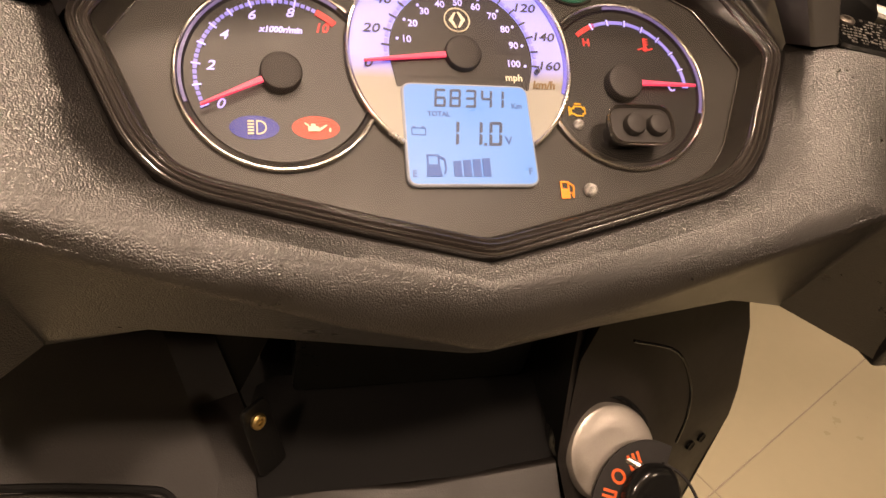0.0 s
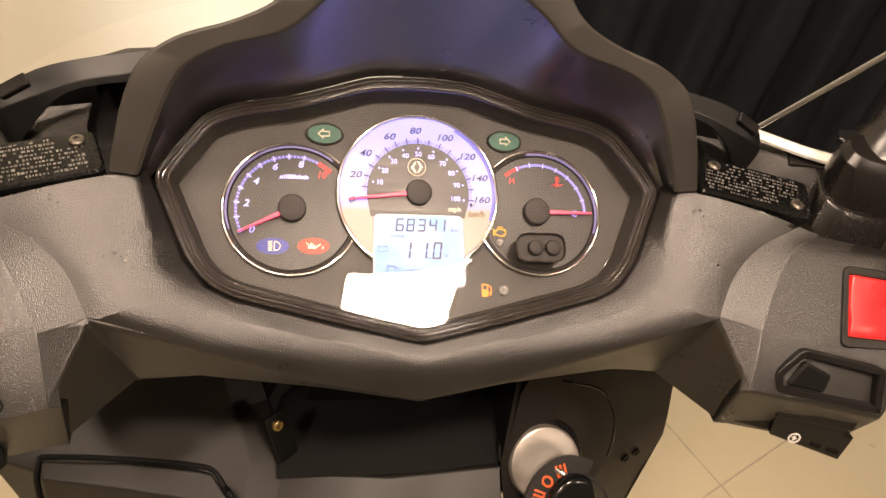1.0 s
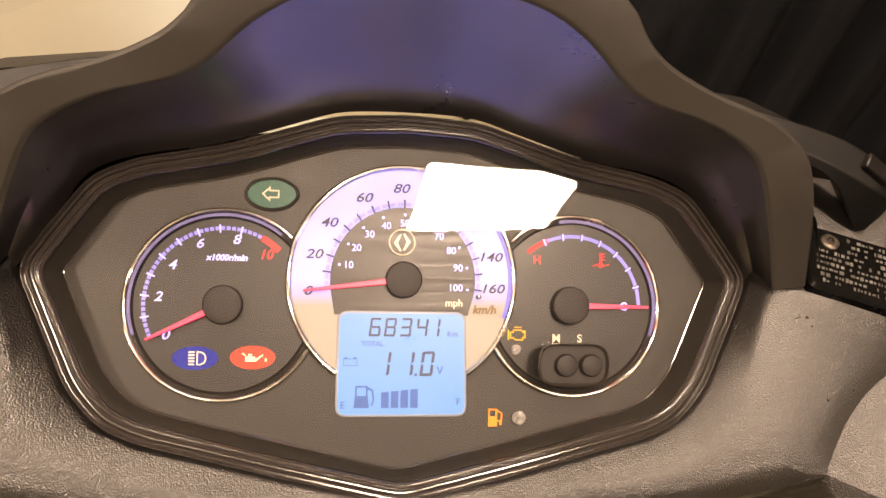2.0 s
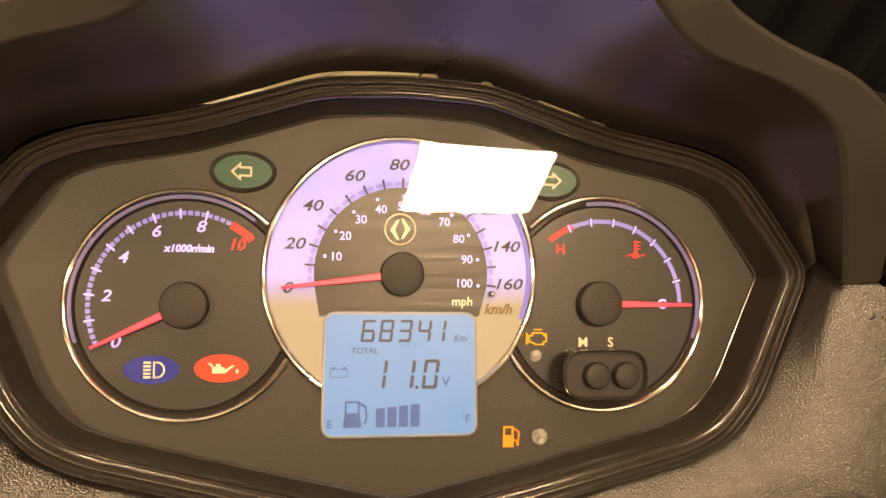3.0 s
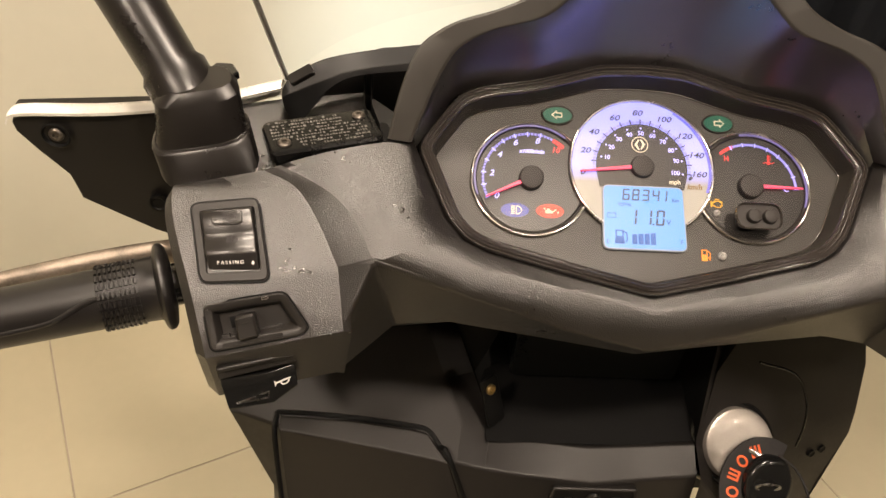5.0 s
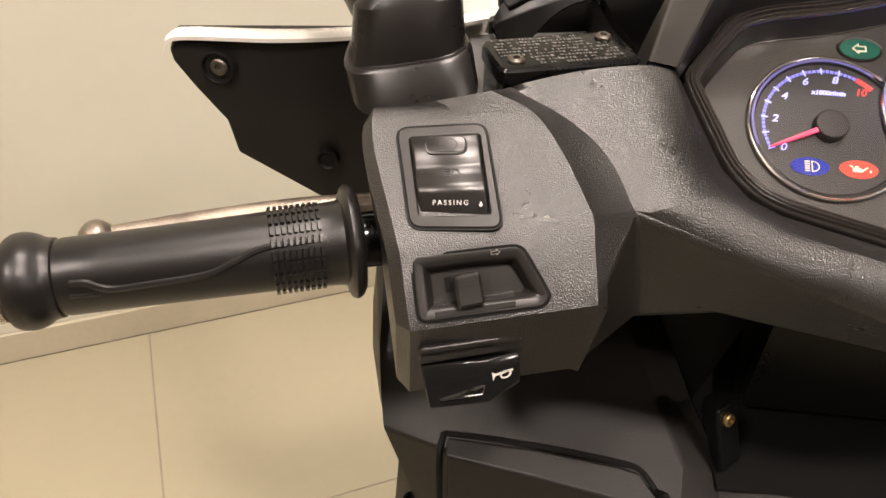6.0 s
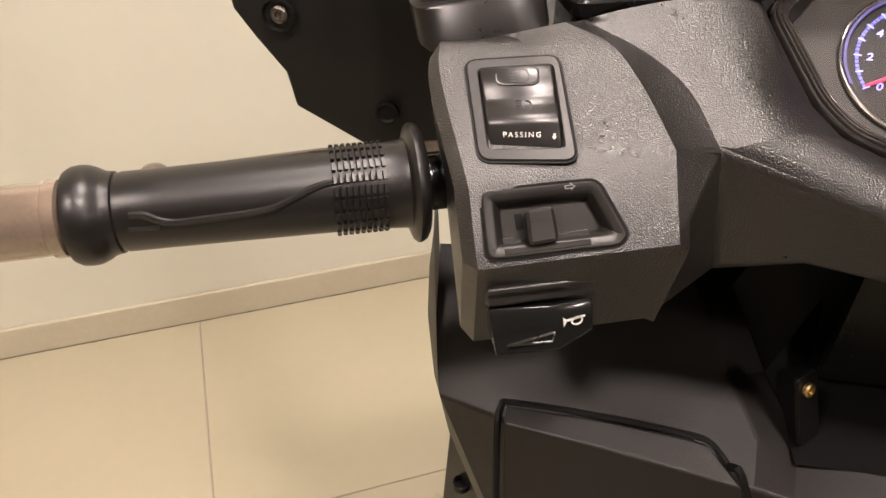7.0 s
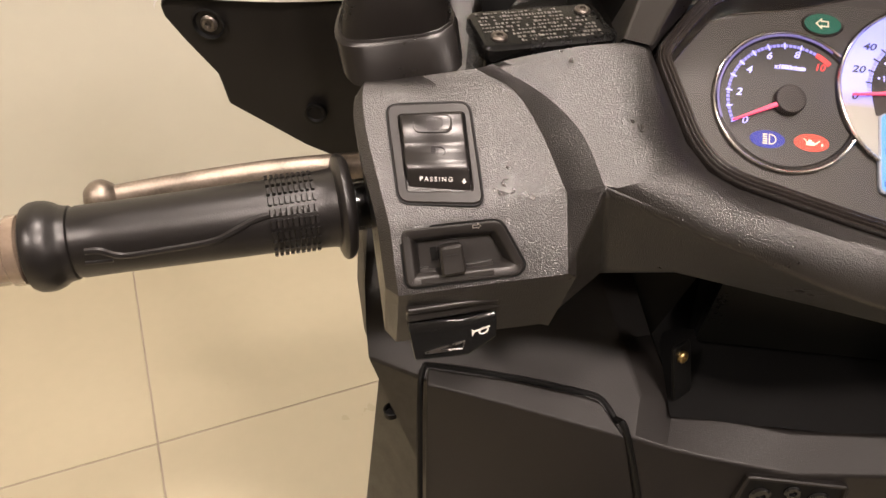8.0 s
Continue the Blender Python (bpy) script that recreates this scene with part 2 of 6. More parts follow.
def solid(outline, lo, hi, m=Matrix(), bm=None, chamfer=0.0):
    """A prism over a 2D outline between two heights of the frame m, with an optional chamfer at the top."""
    rows = [[m @ Vector((x, y, lo)) for x, y in outline]]
    if chamfer:
        rows.append([m @ Vector((x, y, hi - chamfer)) for x, y in outline])
        rows.append([m @ Vector((x, y, hi)) for x, y in inset(outline, chamfer)])
    else:
        rows.append([m @ Vector((x, y, hi)) for x, y in outline])
    return loft(rows, True, True, bm)


def inset(poly, d):
    """A closed outline moved inwards by d (outwards: minus), for either winding."""
    area = sum(a[0] * b[1] - b[0] * a[1] for a, b in zip(poly, poly[1:] + poly[:1]))
    s = 1 if area > 0 else -1
    out = []
    n = len(poly)
    for i in range(n):
        p0, p, p1 = Vector(poly[i - 1]), Vector(poly[i]), Vector(poly[(i + 1) % n])
        a, b = (p - p0).normalized(), (p1 - p).normalized()
        na, nb = Vector((-a.y, a.x)), Vector((-b.y, b.x))
        k = (na + nb) / max(0.35, 1 + na.dot(nb))
        q = p + k * d * s
        out.append((q.x, q.y))
    return out


def rounded(poly, r, steps=4):
    """Rounds the corners of a 2D outline with radius about r."""
    out = []
    n = len(poly)
    for i in range(n):
        p0, p, p1 = Vector(poly[i - 1]), Vector(poly[i]), Vector(poly[(i + 1) % n])
        a, b = (p0 - p), (p1 - p)
        ra = min(r, a.length * 0.45, b.length * 0.45)
        s, e = p + a.normalized() * ra, p + b.normalized() * ra
        for k in range(steps + 1):
            t = k / steps
            q = s * (1 - t) ** 2 + p * 2 * t * (1 - t) + e * t * t
            out.append((q.x, q.y))
    return out


def ellipse(cx, cy, rx, ry, n=40, a0=0.0, a1=360.0):
    full = abs(a1 - a0) >= 360
    k = n if full else n + 1
    return [(cx + rx * math.cos(radians(a0 + (a1 - a0) * i / n)), cy + ry * math.sin(radians(a0 + (a1 - a0) * i / n))) for i in range(k)]


def smooth_path(pts, per=6):
    """A Catmull-Rom curve through the points."""
    pts = [Vector(p) for p in pts]
    ext = [pts[0] * 2 - pts[1]] + pts + [pts[-1] * 2 - pts[-2]]
    out = []
    for i in range(len(pts) - 1):
        p0, p1, p2, p3 = ext[i : i + 4]
        for k in range(per):
            t = k / per
            out.append(0.5 * ((2 * p1) + (p2 - p0) * t + (2 * p0 - 5 * p1 + 4 * p2 - p3) * t * t + (3 * p1 - p0 - 3 * p2 + p3) * t**3))
    out.append(pts[-1])
    return out


def tube(path, radius, n=12, bm=None, caps=True, flat=1.0):
    """A tube along a path; radius may be a list; flat squeezes it along the second axis."""
    path = [Vector(p) for p in path]
    rows = []
    up = Vector((0.13, 0.21, 0.97)).normalized()
    for i, p in enumerate(path):
        d = (path[min(i + 1, len(path) - 1)] - path[max(i - 1, 0)]).normalized()
        a = d.cross(up).normalized()
        b = a.cross(d).normalized()
        r = radius[i] if isinstance(radius, (list, tuple)) else radius
        rows.append([p + a * (r * math.cos(2 * math.pi * k / n)) + b * (r * flat * math.sin(2 * math.pi * k / n)) for k in range(n)])
    return loft(rows, True, caps, bm)


def lathe(profile, m, n=40, bm=None, caps=True):
    """Turns a profile of (radius, height) round the z axis of m."""
    rows = [[m @ Vector((r * math.cos(2 * math.pi * k / n), r * math.sin(2 * math.pi * k / n), h)) for k in range(n)] for r, h in profile]
    return loft(rows, True, caps, bm)


def axes(origin, x, z):
    """A frame from an origin, its x axis and (about) its z axis."""
    x = Vector(x).normalized()
    z = Vector(z)
    z = (z - x * z.dot(x)).normalized()
    y = z.cross(x)
    return Matrix(((x.x, y.x, z.x, origin[0]), (x.y, y.y, z.y, origin[1]), (x.z, y.z, z.z, origin[2]), (0, 0, 0, 1)))


def lettering(text, size, m, depth=0.00012, shear=0.0, spacing=1.0, extra_bold=0.0):
    """A bmesh of text in the built-in font, centred on the frame m."""
    c = bpy.data.curves.new("text", "FONT")
    c.body, c.size, c.align_x, c.align_y, c.extrude, c.shear, c.space_character = text, size, "CENTER", "CENTER", depth, shear, spacing
    c.offset = extra_bold
    c.resolution_u = 3
    ob = bpy.data.objects.new("text", c)
    scene.collection.objects.link(ob)
    bpy.context.view_layer.update()
    me = bpy.data.meshes.new_from_object(ob.evaluated_get(bpy.context.evaluated_depsgraph_get()))
    bm = bmesh.new()
    bm.from_mesh(me)
    bm.transform(m)
    bpy.data.objects.remove(ob)
    bpy.data.curves.remove(c)
    bpy.data.meshes.remove(me)
    return bm


def soften(row, times=2):
    """Cuts the corners of a closed row of points."""
    row = [Vector(p) for p in row]
    for _ in range(times):
        row = [q for a, b in zip(row, row[1:] + row[:1]) for q in (a.lerp(b, 0.22), a.lerp(b, 0.78))]
    return row


def densify(row, per=5):
    """The same line with more points on it."""
    return [a.lerp(b, k / per) for a, b in zip(row, row[1:]) for k in range(per)] + [row[-1]]


def screw(parent, at, normal, r, mat, label, name="screw"):
    m = axes(at, Vector(normal).orthogonal(), normal)
    bm = lathe([(r, -0.001), (r, r * 0.35), (r * 0.75, r * 0.55), (r * 0.42, r * 0.55), (r * 0.36, r * 0.1)], m, 20)
    for a in (0, 90):
        w = r * 0.12
        solid([(-r * 0.5, -w), (r * 0.5, -w), (r * 0.5, w), (-r * 0.5, w)], r * 0.08, r * 0.3, m @ Matrix.Rotation(radians(a + 20), 4, "Z"), bm)
    return part(name, bm, mat, parent, label)

# ---------------------------------------------------------------- the room
FLOOR = 0.09
GRID = Matrix.Rotation(radians(26.0), 4, "Z")      # the tiles and the wall run at 26 degrees to the scooter
WALL_V, TILE = 1.115, 0.61
U0, V0 = -0.424, 0.615                              # one crossing of the joints


def box(u0, u1, v0, v1, z0, z1, bm=None):
    return solid([(u0, v0), (u1, v0), (u1, v1), (u0, v1)], z0, z1, GRID, bm)


floor = part("floor", box(-4.0, 4.0, -4.6, WALL_V, FLOOR - 0.12, FLOOR - 0.002), M_GROUT, None, "beige ceramic tile floor with thin grey joints")
tagged(floor, category="floor", kind="structure")
wall_n = part("wall_north", box(-4.1, 4.1, WALL_V, WALL_V + 0.12, FLOOR - 0.12, 2.78), M_WALL, None, "plain cream painted wall behind the scooter")
# south and east walls are unseen; their dark grey only lowers the fill light
wall_s = part("wall_south", box(-4.1, 4.1, -4.72, -4.6, FLOOR - 0.12, 2.78), M_SHADE, None, "plain unseen wall, dark grey to cut bounced light")
wall_w = part("wall_west", box(-4.1, -4.0, -4.6, WALL_V, FLOOR - 0.12, 2.78), M_WALL, None, "plain cream painted wall")
wall_e = part("wall_east", box(4.0, 4.1, -4.6, WALL_V, FLOOR - 0.12, 2.78), M_SHADE, None, "plain unseen wall, dark grey to cut bounced light")
for w in (wall_n, wall_s, wall_w, wall_e):
    tagged(w, category="wall", kind="structure")
ceiling = part("ceiling", box(-4.1, 4.1, -4.72, WALL_V + 0.12, 2.7, 2.82), M_CEIL, None, "plain light grey painted ceiling")
tagged(ceiling, category="ceiling", kind="structure")
bm = solid([(-4.0, WALL_V - 0.010), (0.55, WALL_V - 0.010), (0.55, WALL_V - 0.001), (-4.0, WALL_V - 0.001)], FLOOR, FLOOR + 0.068, GRID)
skirt = part("baseboard", bm, M_SKIRT, None, "low beige tile skirting along the cream wall", bevel=0.002)
tagged(skirt, category="baseboard", kind="structure")


def curtain():
    """A dark cloth hanging in folds on the far side of the room."""
    a, b = Vector((0.16, 1.20)), Vector((2.3, 0.72))
    rows = []
    n = 170
    for h in (FLOOR + 0.015, 0.3, 0.6, 0.9, 1.3, 1.8, 2.69):
        row = []
        for i in range(n + 1):
            t = i / n
            p = a.lerp(b, t)
            d = (b - a).normalized()
            q = Vector((-d.y, d.x)) * (0.030 * math.sin(t * 92 + 1.4 * math.sin(t * 17)) + 0.012 * math.sin(t * 211 + h))
            row.append((p.x + q.x, p.y + q.y, h))
        rows.append(row)
    bm = loft(rows)
    bmesh.ops.solidify(bm, geom=bm.faces[:], thickness=0.004)
    ob = part("curtain", bm, M_CURTAIN, None, "dark navy cloth curtain hanging in soft folds", 60)
    return tagged(ob, category="curtain")


curtain()


def ceiling_lamp(x, y):
    """A rectangular recessed ceiling lamp: frame and glowing diffuser."""
    t = thing("ceiling_lamp", (x, y, 2.7), "rectangular white ceiling lamp with a bright warm diffuser", "ceiling lamp", "ceiling lamps")
    m = Matrix.Translation((x, y, 2.7)) @ Matrix.Rotation(radians(LAMP_TURN), 4, "Z")
    s, r = LAMP_SIZE[0] / 2, LAMP_SIZE[1] / 2
    o = rounded([(-s - 0.02, -r - 0.02), (s + 0.02, -r - 0.02), (s + 0.02, r + 0.02), (-s - 0.02, r + 0.02)], 0.01)
    i = rounded([(-s, -r), (s, -r), (s, r), (-s, r)], 0.008)
    bm = loft([[m @ Vector((*p, -0.002)) for p in o], [m @ Vector((*p, -0.014)) for p in o], [m @ Vector((*p, -0.014)) for p in i], [m @ Vector((*p, -0.004)) for p in i]], True)
    part("frame", bm, M_WPRINT, t)
    part("diffuser", solid(i, -0.010, -0.006, m), M_PANEL, t, "bright warm white diffuser")
    return t


LAMP_SIZE, LAMP_TURN = (0.257, 0.181), -7.6
LIGHT = (1.0, 0.785, 0.68)
# first lamp is mirrored in the lens; last is unseen, added to brighten housings
for lx, ly, watts in ((0.239, -0.655, 15.5), (-1.15, -1.05, 15.0), (1.7, -1.6, 7.0), (-0.12, 0.26, 9.5)):
    ceiling_lamp(lx, ly)
    area_lamp("lamp_light", pose(lx, ly, 2.68, 0, 0, LAMP_TURN), *LAMP_SIZE, watts, LIGHT)

# ---------------------------------------------------------------- the scooter and its instrument cluster
scooter = thing("scooter", (0, 0.3, FLOOR), "black and white scooter on its stand, ignition on, dashboard lit", "scooter")

# frame of the dial plane: x across, y up the sloping face, z out of it
DASH = axes((0, 0.0735, 1.0413), (1, 0, 0), (0, -0.5388, 0.8424))
LENS_HALF = [(0, -0.0738), (0.042, -0.0640), (0.088, -0.0524), (0.0995, -0.0468), (0.1093, -0.0352), (0.1262, 0.0045), (0.1165, 0.0190),
             (0.1045, 0.0355), (0.0905, 0.0415), (0.0610, 0.0472), (0.0405, 0.0538), (0.0250, 0.0588), (0, 0.0603)]


def mirrored(half):
    """A closed outline from its right half, from the bottom to the top."""
    return half + [(-x, y) for x, y in reversed(half) if abs(x) > 1e-6]


LENS = rounded(mirrored(LENS_HALF), 0.006, 3)
LENS_W = 0.0130


def ring_rows(offsets, outline=None):
    return [[DASH @ Vector((*p, w)) for p in inset(outline or LENS, d)] for d, w in offsets]


FACE_EDGE = inset(LENS, 0.0086)
cluster = part("instrument_cluster", solid(FACE_EDGE, -0.012, 0.0, DASH), M_FACE, scooter, "grey-brown instrument panel with three round gauges under a clear lens")
# dark wall between face and lens
part("lens_wall", loft(ring_rows([(0.0090, -0.002), (0.0087, 0.0004), (0.0084, 0.0006), (0.0068, 0.0100), (0.0066, 0.0118)]), True), M_FACE, cluster)
# ribbed edge of the clear cover
RIBS = [(0.0066, 0.0105)]
for k, (width, height) in enumerate(((0.0016, 0.0012), (0.0018, 0.0020), (0.0018, 0.0026), (0.0016, 0.0022))):
    start = 0.0064 - sum((0.0016, 0.0018, 0.0018)[:k])
    RIBS += [(start - width * (0.08 + 0.84 * q / 6), 0.0122 + height * math.sin(math.pi * (0.06 + 0.88 * q / 6))) for q in range(7)]
RIBS += [(-0.0006, 0.0080)]
lens_rim = part("lens_rim", loft(ring_rows(RIBS), True), M_EDGE, cluster,
     "ribbed glossy edge of the clear cover", 50)
lens_rim.visible_shadow = False
# fine bead where the wall meets the face
bead = [DASH @ Vector((*p, 0.0006)) for p in inset(LENS, 0.0089)]
part("face_bead", tube(bead + bead[:1], 0.00035, 6, caps=False), M_EDGE, cluster)
# the cover is slightly dished
LENS_IN = inset(LENS, 0.0060)


def lens_height(u, v):
    """How far the clear cover stands off the dial plane."""
    return (0.0074 + 0.0116 * u - 0.0108 * v + 0.267 * u * u + 0.3096 * u * v + 0.1333 * v * v + 1.3456 * u * u * v - 1.4751 * u * v * v - 0.8306 * v**3 + 0.7064 * u**3
            - 2.526 * u * u * v * v + 7.867 * u**4 - 30.97 * u * v**3 - 12.87 * u**3 * v + 13.19 * v**4)


rows = []
for k in range(1, 25):
    row = []
    for x, y in densify([Vector(p) for p in LENS_IN + LENS_IN[:1]], 3)[:-1]:
        u, v = x * k / 24, -0.006 + (y + 0.006) * k / 24
        row.append(DASH @ Vector((u, v, lens_height(u, v))))
    rows.append(row)
bm = loft(rows, True)
bm.verts.ensure_lookup_table()
bm.faces.new(bm.verts[: 3 * len(LENS_IN)])
lens = part("lens_cover", bm, M_CLEAR, cluster, "clear plastic cover with a lamp mirrored in it", 80)
lens.visible_shadow = False


def at_dash(x, y, w=0.0, turn=0.0):
    return DASH @ Matrix.Translation((x, y, w)) @ Matrix.Rotation(radians(turn), 4, "Z")


def flat(outline, w, mat, name, parent, label="", thick=0.0003):
    return part(name, solid(outline, w, w + thick, DASH), mat, parent, label)


def arc_band(cx, cy, r0, r1, a0, a1, w, n=40, bm=None, thick=0.0003):
    o = ellipse(cx, cy, r1, r1, n, a0, a1) + list(reversed(ellipse(cx, cy, r0, r0, n, a0, a1)))
    bm = bm or bmesh.new()
    k = n + 1
    lo = [bm.verts.new(DASH @ Vector((*p, w))) for p in o]
    hi = [bm.verts.new(DASH @ Vector((*p, w + thick))) for p in o]
    m = len(o)
    for i in range(n):
        bm.faces.new((hi[i], hi[i + 1], hi[m - 2 - i], hi[m - 1 - i]))
    for i in range(m):
        j = (i + 1) % m
        bm.faces.new((lo[i], lo[j], hi[j], hi[i]))
    return bm


def ring_torus(cx, cy, r, a0, a1, thick, w, name, parent, n=72, mat=None, label=""):
    """A rounded raised ring, or an arc of one."""
    path = [DASH @ Vector((*p, w)) for p in ellipse(cx, cy, r, r, n, a0, a1)]
    if abs(a1 - a0) >= 360:
        rows = []
        for i in range(n):
            a = radians(360 * i / n)
            c, s = math.cos(a), math.sin(a)
            rows.append([DASH @ Vector((cx + (r + thick * math.cos(t)) * c, cy + (r + thick * math.cos(t)) * s, w + thick * 1.3 * math.sin(t))) for t in [2 * math.pi * k / 10 for k in range(10)]])
        rows.append(rows[0])
        bm = loft(rows, True)
        bmesh.ops.remove_doubles(bm, verts=bm.verts[:], dist=1e-6)
    else:
        bm = tube(path, thick, 10)
    return part(name, bm, mat or M_RING, parent, label)


TACH, SPEED, TEMP = (-0.0625, -0.0070), (0.0004, 0.0027), (0.0638, -0.0058)
R_SMALL, R_BIG = 0.0332, 0.0408


def gauge_well(c, r, name):
    """A sunken black dial in a funnel-shaped wall."""
    bm = loft([[DASH @ Vector((*p, w)) for p in ellipse(c[0], c[1], q, q, 72)] for q, w in ((r - 0.0005, 0.0006), (r - 0.0022, 0.0014), (r - 0.0030, 0.0004))], True)
    part("gauge_wall", bm, M_DIAL, cluster)
    return part(name, solid(ellipse(c[0], c[1], r - 0.0012, r - 0.0012, 72), 0.00005, 0.0005, DASH), M_DIAL, cluster)


def clock(c, r, deg):
    """A point on a dial; degrees count clockwise from straight up."""
    return c[0] + r * math.sin(radians(deg)), c[1] + r * math.cos(radians(deg))


def ticks(c, r0, r1, degs, width, w, bm=None):
    bm = bm or bmesh.new()
    for d in degs:
        m = at_dash(c[0], c[1], w, -d)
        solid([(-width / 2, r0), (width / 2, r0), (width / 2, r1), (-width / 2, r1)], 0, 0.0003, m, bm)
    return bm


def number(text, x, y, size, mat, w=0.0006, name="number", shear=0.25, bold=0.00012, turn=0.0, wide=1.0):
    return part(name, lettering(text, size, at_dash(x, y, w, turn) @ Matrix.Diagonal((wide, 1, 1, 1)), shear=shear, extra_bold=bold), mat, cluster)


def needle(c, hub_r, length, tip_deg, w, tail=0.0):
    m = at_dash(c[0], c[1], w, -tip_deg)
    o = [(-0.0011, hub_r * 0.8), (0.0011, hub_r * 0.9), (0.00045, length), (-0.00045, length)]
    part("needle", solid(o, 0.0, 0.0010, m, chamfer=0.0003), M_NEEDLE, cluster, "pink-red gauge needle")
    d = axes(DASH @ Vector((c[0], c[1], 0)), (1, 0, 0), (0, -0.5388, 0.8424))
    part("needle_hub", lathe([(hub_r, 0.0005), (hub_r, w + 0.0009), (hub_r - 0.0004, w + 0.0015), (hub_r - 0.0012, w + 0.0018), (hub_r - 0.0030, w + 0.0019)], d, 40), M_HUB, cluster,
         "round black needle hub")


# tachometer
gauge_well(TACH, R_SMALL, "tachometer_dial")
ring_torus(*TACH, R_SMALL, 46, 332, 0.0009, 0.0012, "tachometer_ring", cluster, label="thin silver ring")
TA = lambda v: -116.0 + v * 16.0
bm = bmesh.new()
for k in range(36):
    arc_band(*TACH, 0.0262, 0.0275, 90 - TA(k * 0.25 + 0.21), 90 - TA(k * 0.25 + 0.03), 0.0006, 3, bm)
part("scale_track", bm, M_TRACK, cluster)
part("scale_red_zone", arc_band(*TACH, 0.0256, 0.0279, 90 - TA(10), 90 - TA(9), 0.0006), M_RPRINT, cluster, "red end of the scale")
part("scale_marks", ticks(TACH, 0.0252, 0.0281, [TA(v) for v in range(0, 9)], 0.00055, 0.0009), M_GPRINT, cluster)
for v, x, y in ((0, -0.0818, -0.0178), (2, -0.0846, -0.0046), (4, -0.0803, 0.0065), (6, -0.0713, 0.0142), (8, -0.0588, 0.0158)):
    number(str(v), x, y, 0.0047, M_GPRINT, bold=0.00006, wide=1.15)
number("10", -0.0485, 0.0107, 0.0048, M_RPRINT)
number("x1000r/min", -0.0618, 0.0094, 0.0030, M_GPRINT, shear=0.2)
# added glowing arc paints the backlight seen on the gauge wall
part("wall_glow", arc_band(*TACH, 0.0310, 0.0321, 52, 200, 0.0016), M_GLOW, cluster, "added arc that paints the violet backlight glow on the gauge wall")
needle(TACH, 0.0068, 0.0280, TA(0), 0.0028)


# speedometer
part("speedometer_dial", solid(ellipse(*SPEED, R_BIG, R_BIG, 90), 0.0004, 0.0016, DASH), M_BAND, cluster, "white speedometer band lit violet in its upper part")
a0, a1 = -12.0, 192.0
part("speedometer_centre", solid(ellipse(*SPEED, 0.0262, 0.0262, 60, a0, a1) + [(-0.0240, -0.0100), (0.0240, -0.0100)], 0.0017, 0.0020, DASH), M_BRUSHED, cluster)
ring_torus(*SPEED, R_BIG, -55, 235, 0.0010, 0.0020, "speedometer_ring", cluster, 110, label="thin silver ring")
SP = lambda v: -97.0 + v * 194.0 / 160
bm = bmesh.new()
for k in range(0, 160, 5):
    arc_band(*SPEED, 0.0268, 0.0280, 90 - SP(k + 4.2), 90 - SP(k + 0.8), 0.0019, 3, bm)
part("speed_track", bm, M_TRACK, cluster)
part("speed_marks", ticks(SPEED, 0.0262, 0.0290, [SP(v) for v in range(0, 161, 10)], 0.0006, 0.0021), M_DPRINT, cluster)
for v, x, y in ((0, -0.0336, -0.0018), (20, -0.0317, 0.0113), (40, -0.0267, 0.0227), (60, -0.0145, 0.0320), (80, -0.0011, 0.0357), (100, 0.0142, 0.0325), (120, 0.0258, 0.0228),
                (140, 0.0320, 0.0114), (160, 0.0329, -0.0002)):
    number(str(v), x, y, 0.0047, M_DPRINT, 0.0019, bold=0.00005, wide=1.28)
number("km/h", 0.0301, -0.0078, 0.0043, M_BRASSPRINT, 0.0019)
number("mph", 0.0189, -0.0055, 0.0037, M_CREAM, 0.0022, shear=0, bold=0.00005)
MP = lambda v: -97.0 + v * 1.609 * 194.0 / 160
for v in range(10, 101, 10):
    x, y = clock(SPEED, 0.0236, MP(v))
    part("scale_dot", solid(ellipse(x, y, 0.00052, 0.00052, 12), 0.0020, 0.0023, DASH), M_GPRINT, cluster)
    x, y = clock(SPEED, 0.0204 if v < 100 else 0.0192, MP(v) * (0.98 if v != 100 else 1.0))
    number(str(v), x, y, 0.0036, M_GPRINT, 0.0021, shear=0, bold=0.00004)
# emblem under the hub: ring with two bent bars
ring_torus(-0.0003, 0.0162, 0.0046, 0, 360, 0.00028, 0.0022, "emblem_ring", cluster, 40, mat=M_CREAM)
for s in (-1, 1):
    o = [(0.0002 * s, 0.0035 * s), (0.0010 * s, 0.0035 * s), (0.0031 * s, 0.0002 * s), (0.0010 * s, -0.0032 * s), (0.0002 * s, -0.0032 * s), (0.0016 * s, 0.0002 * s)]
    part("emblem_bar", solid([(-0.0003 + x, 0.0162 + y * 0.9) for x, y in o], 0.0021, 0.0024, DASH), M_CREAM, cluster)
# added glowing arc for the blue light on the dial's right edge
part("wall_glow", arc_band(*SPEED, 0.0386, 0.0399, -20, 60, 0.0018), M_GLOW2, cluster, "added arc that paints the blue backlight glow on the speedometer edge")
needle(SPEED, 0.0066, 0.0357, SP(0), 0.0030)
part("trip_stop", lathe([(0.0009, 0.002), (0.0009, 0.004), (0.0005, 0.0045)], at_dash(0.0278, -0.0030), 12), M_HOOD, cluster)

# temperature gauge
gauge_well(TEMP, R_SMALL, "temperature_dial")
ring_torus(*TEMP, R_SMALL, -152, 135, 0.0009, 0.0012, "temperature_ring", cluster, label="thin silver ring")
TE = lambda k: -41.0 + k * 131.0 / 8
bm = bmesh.new()
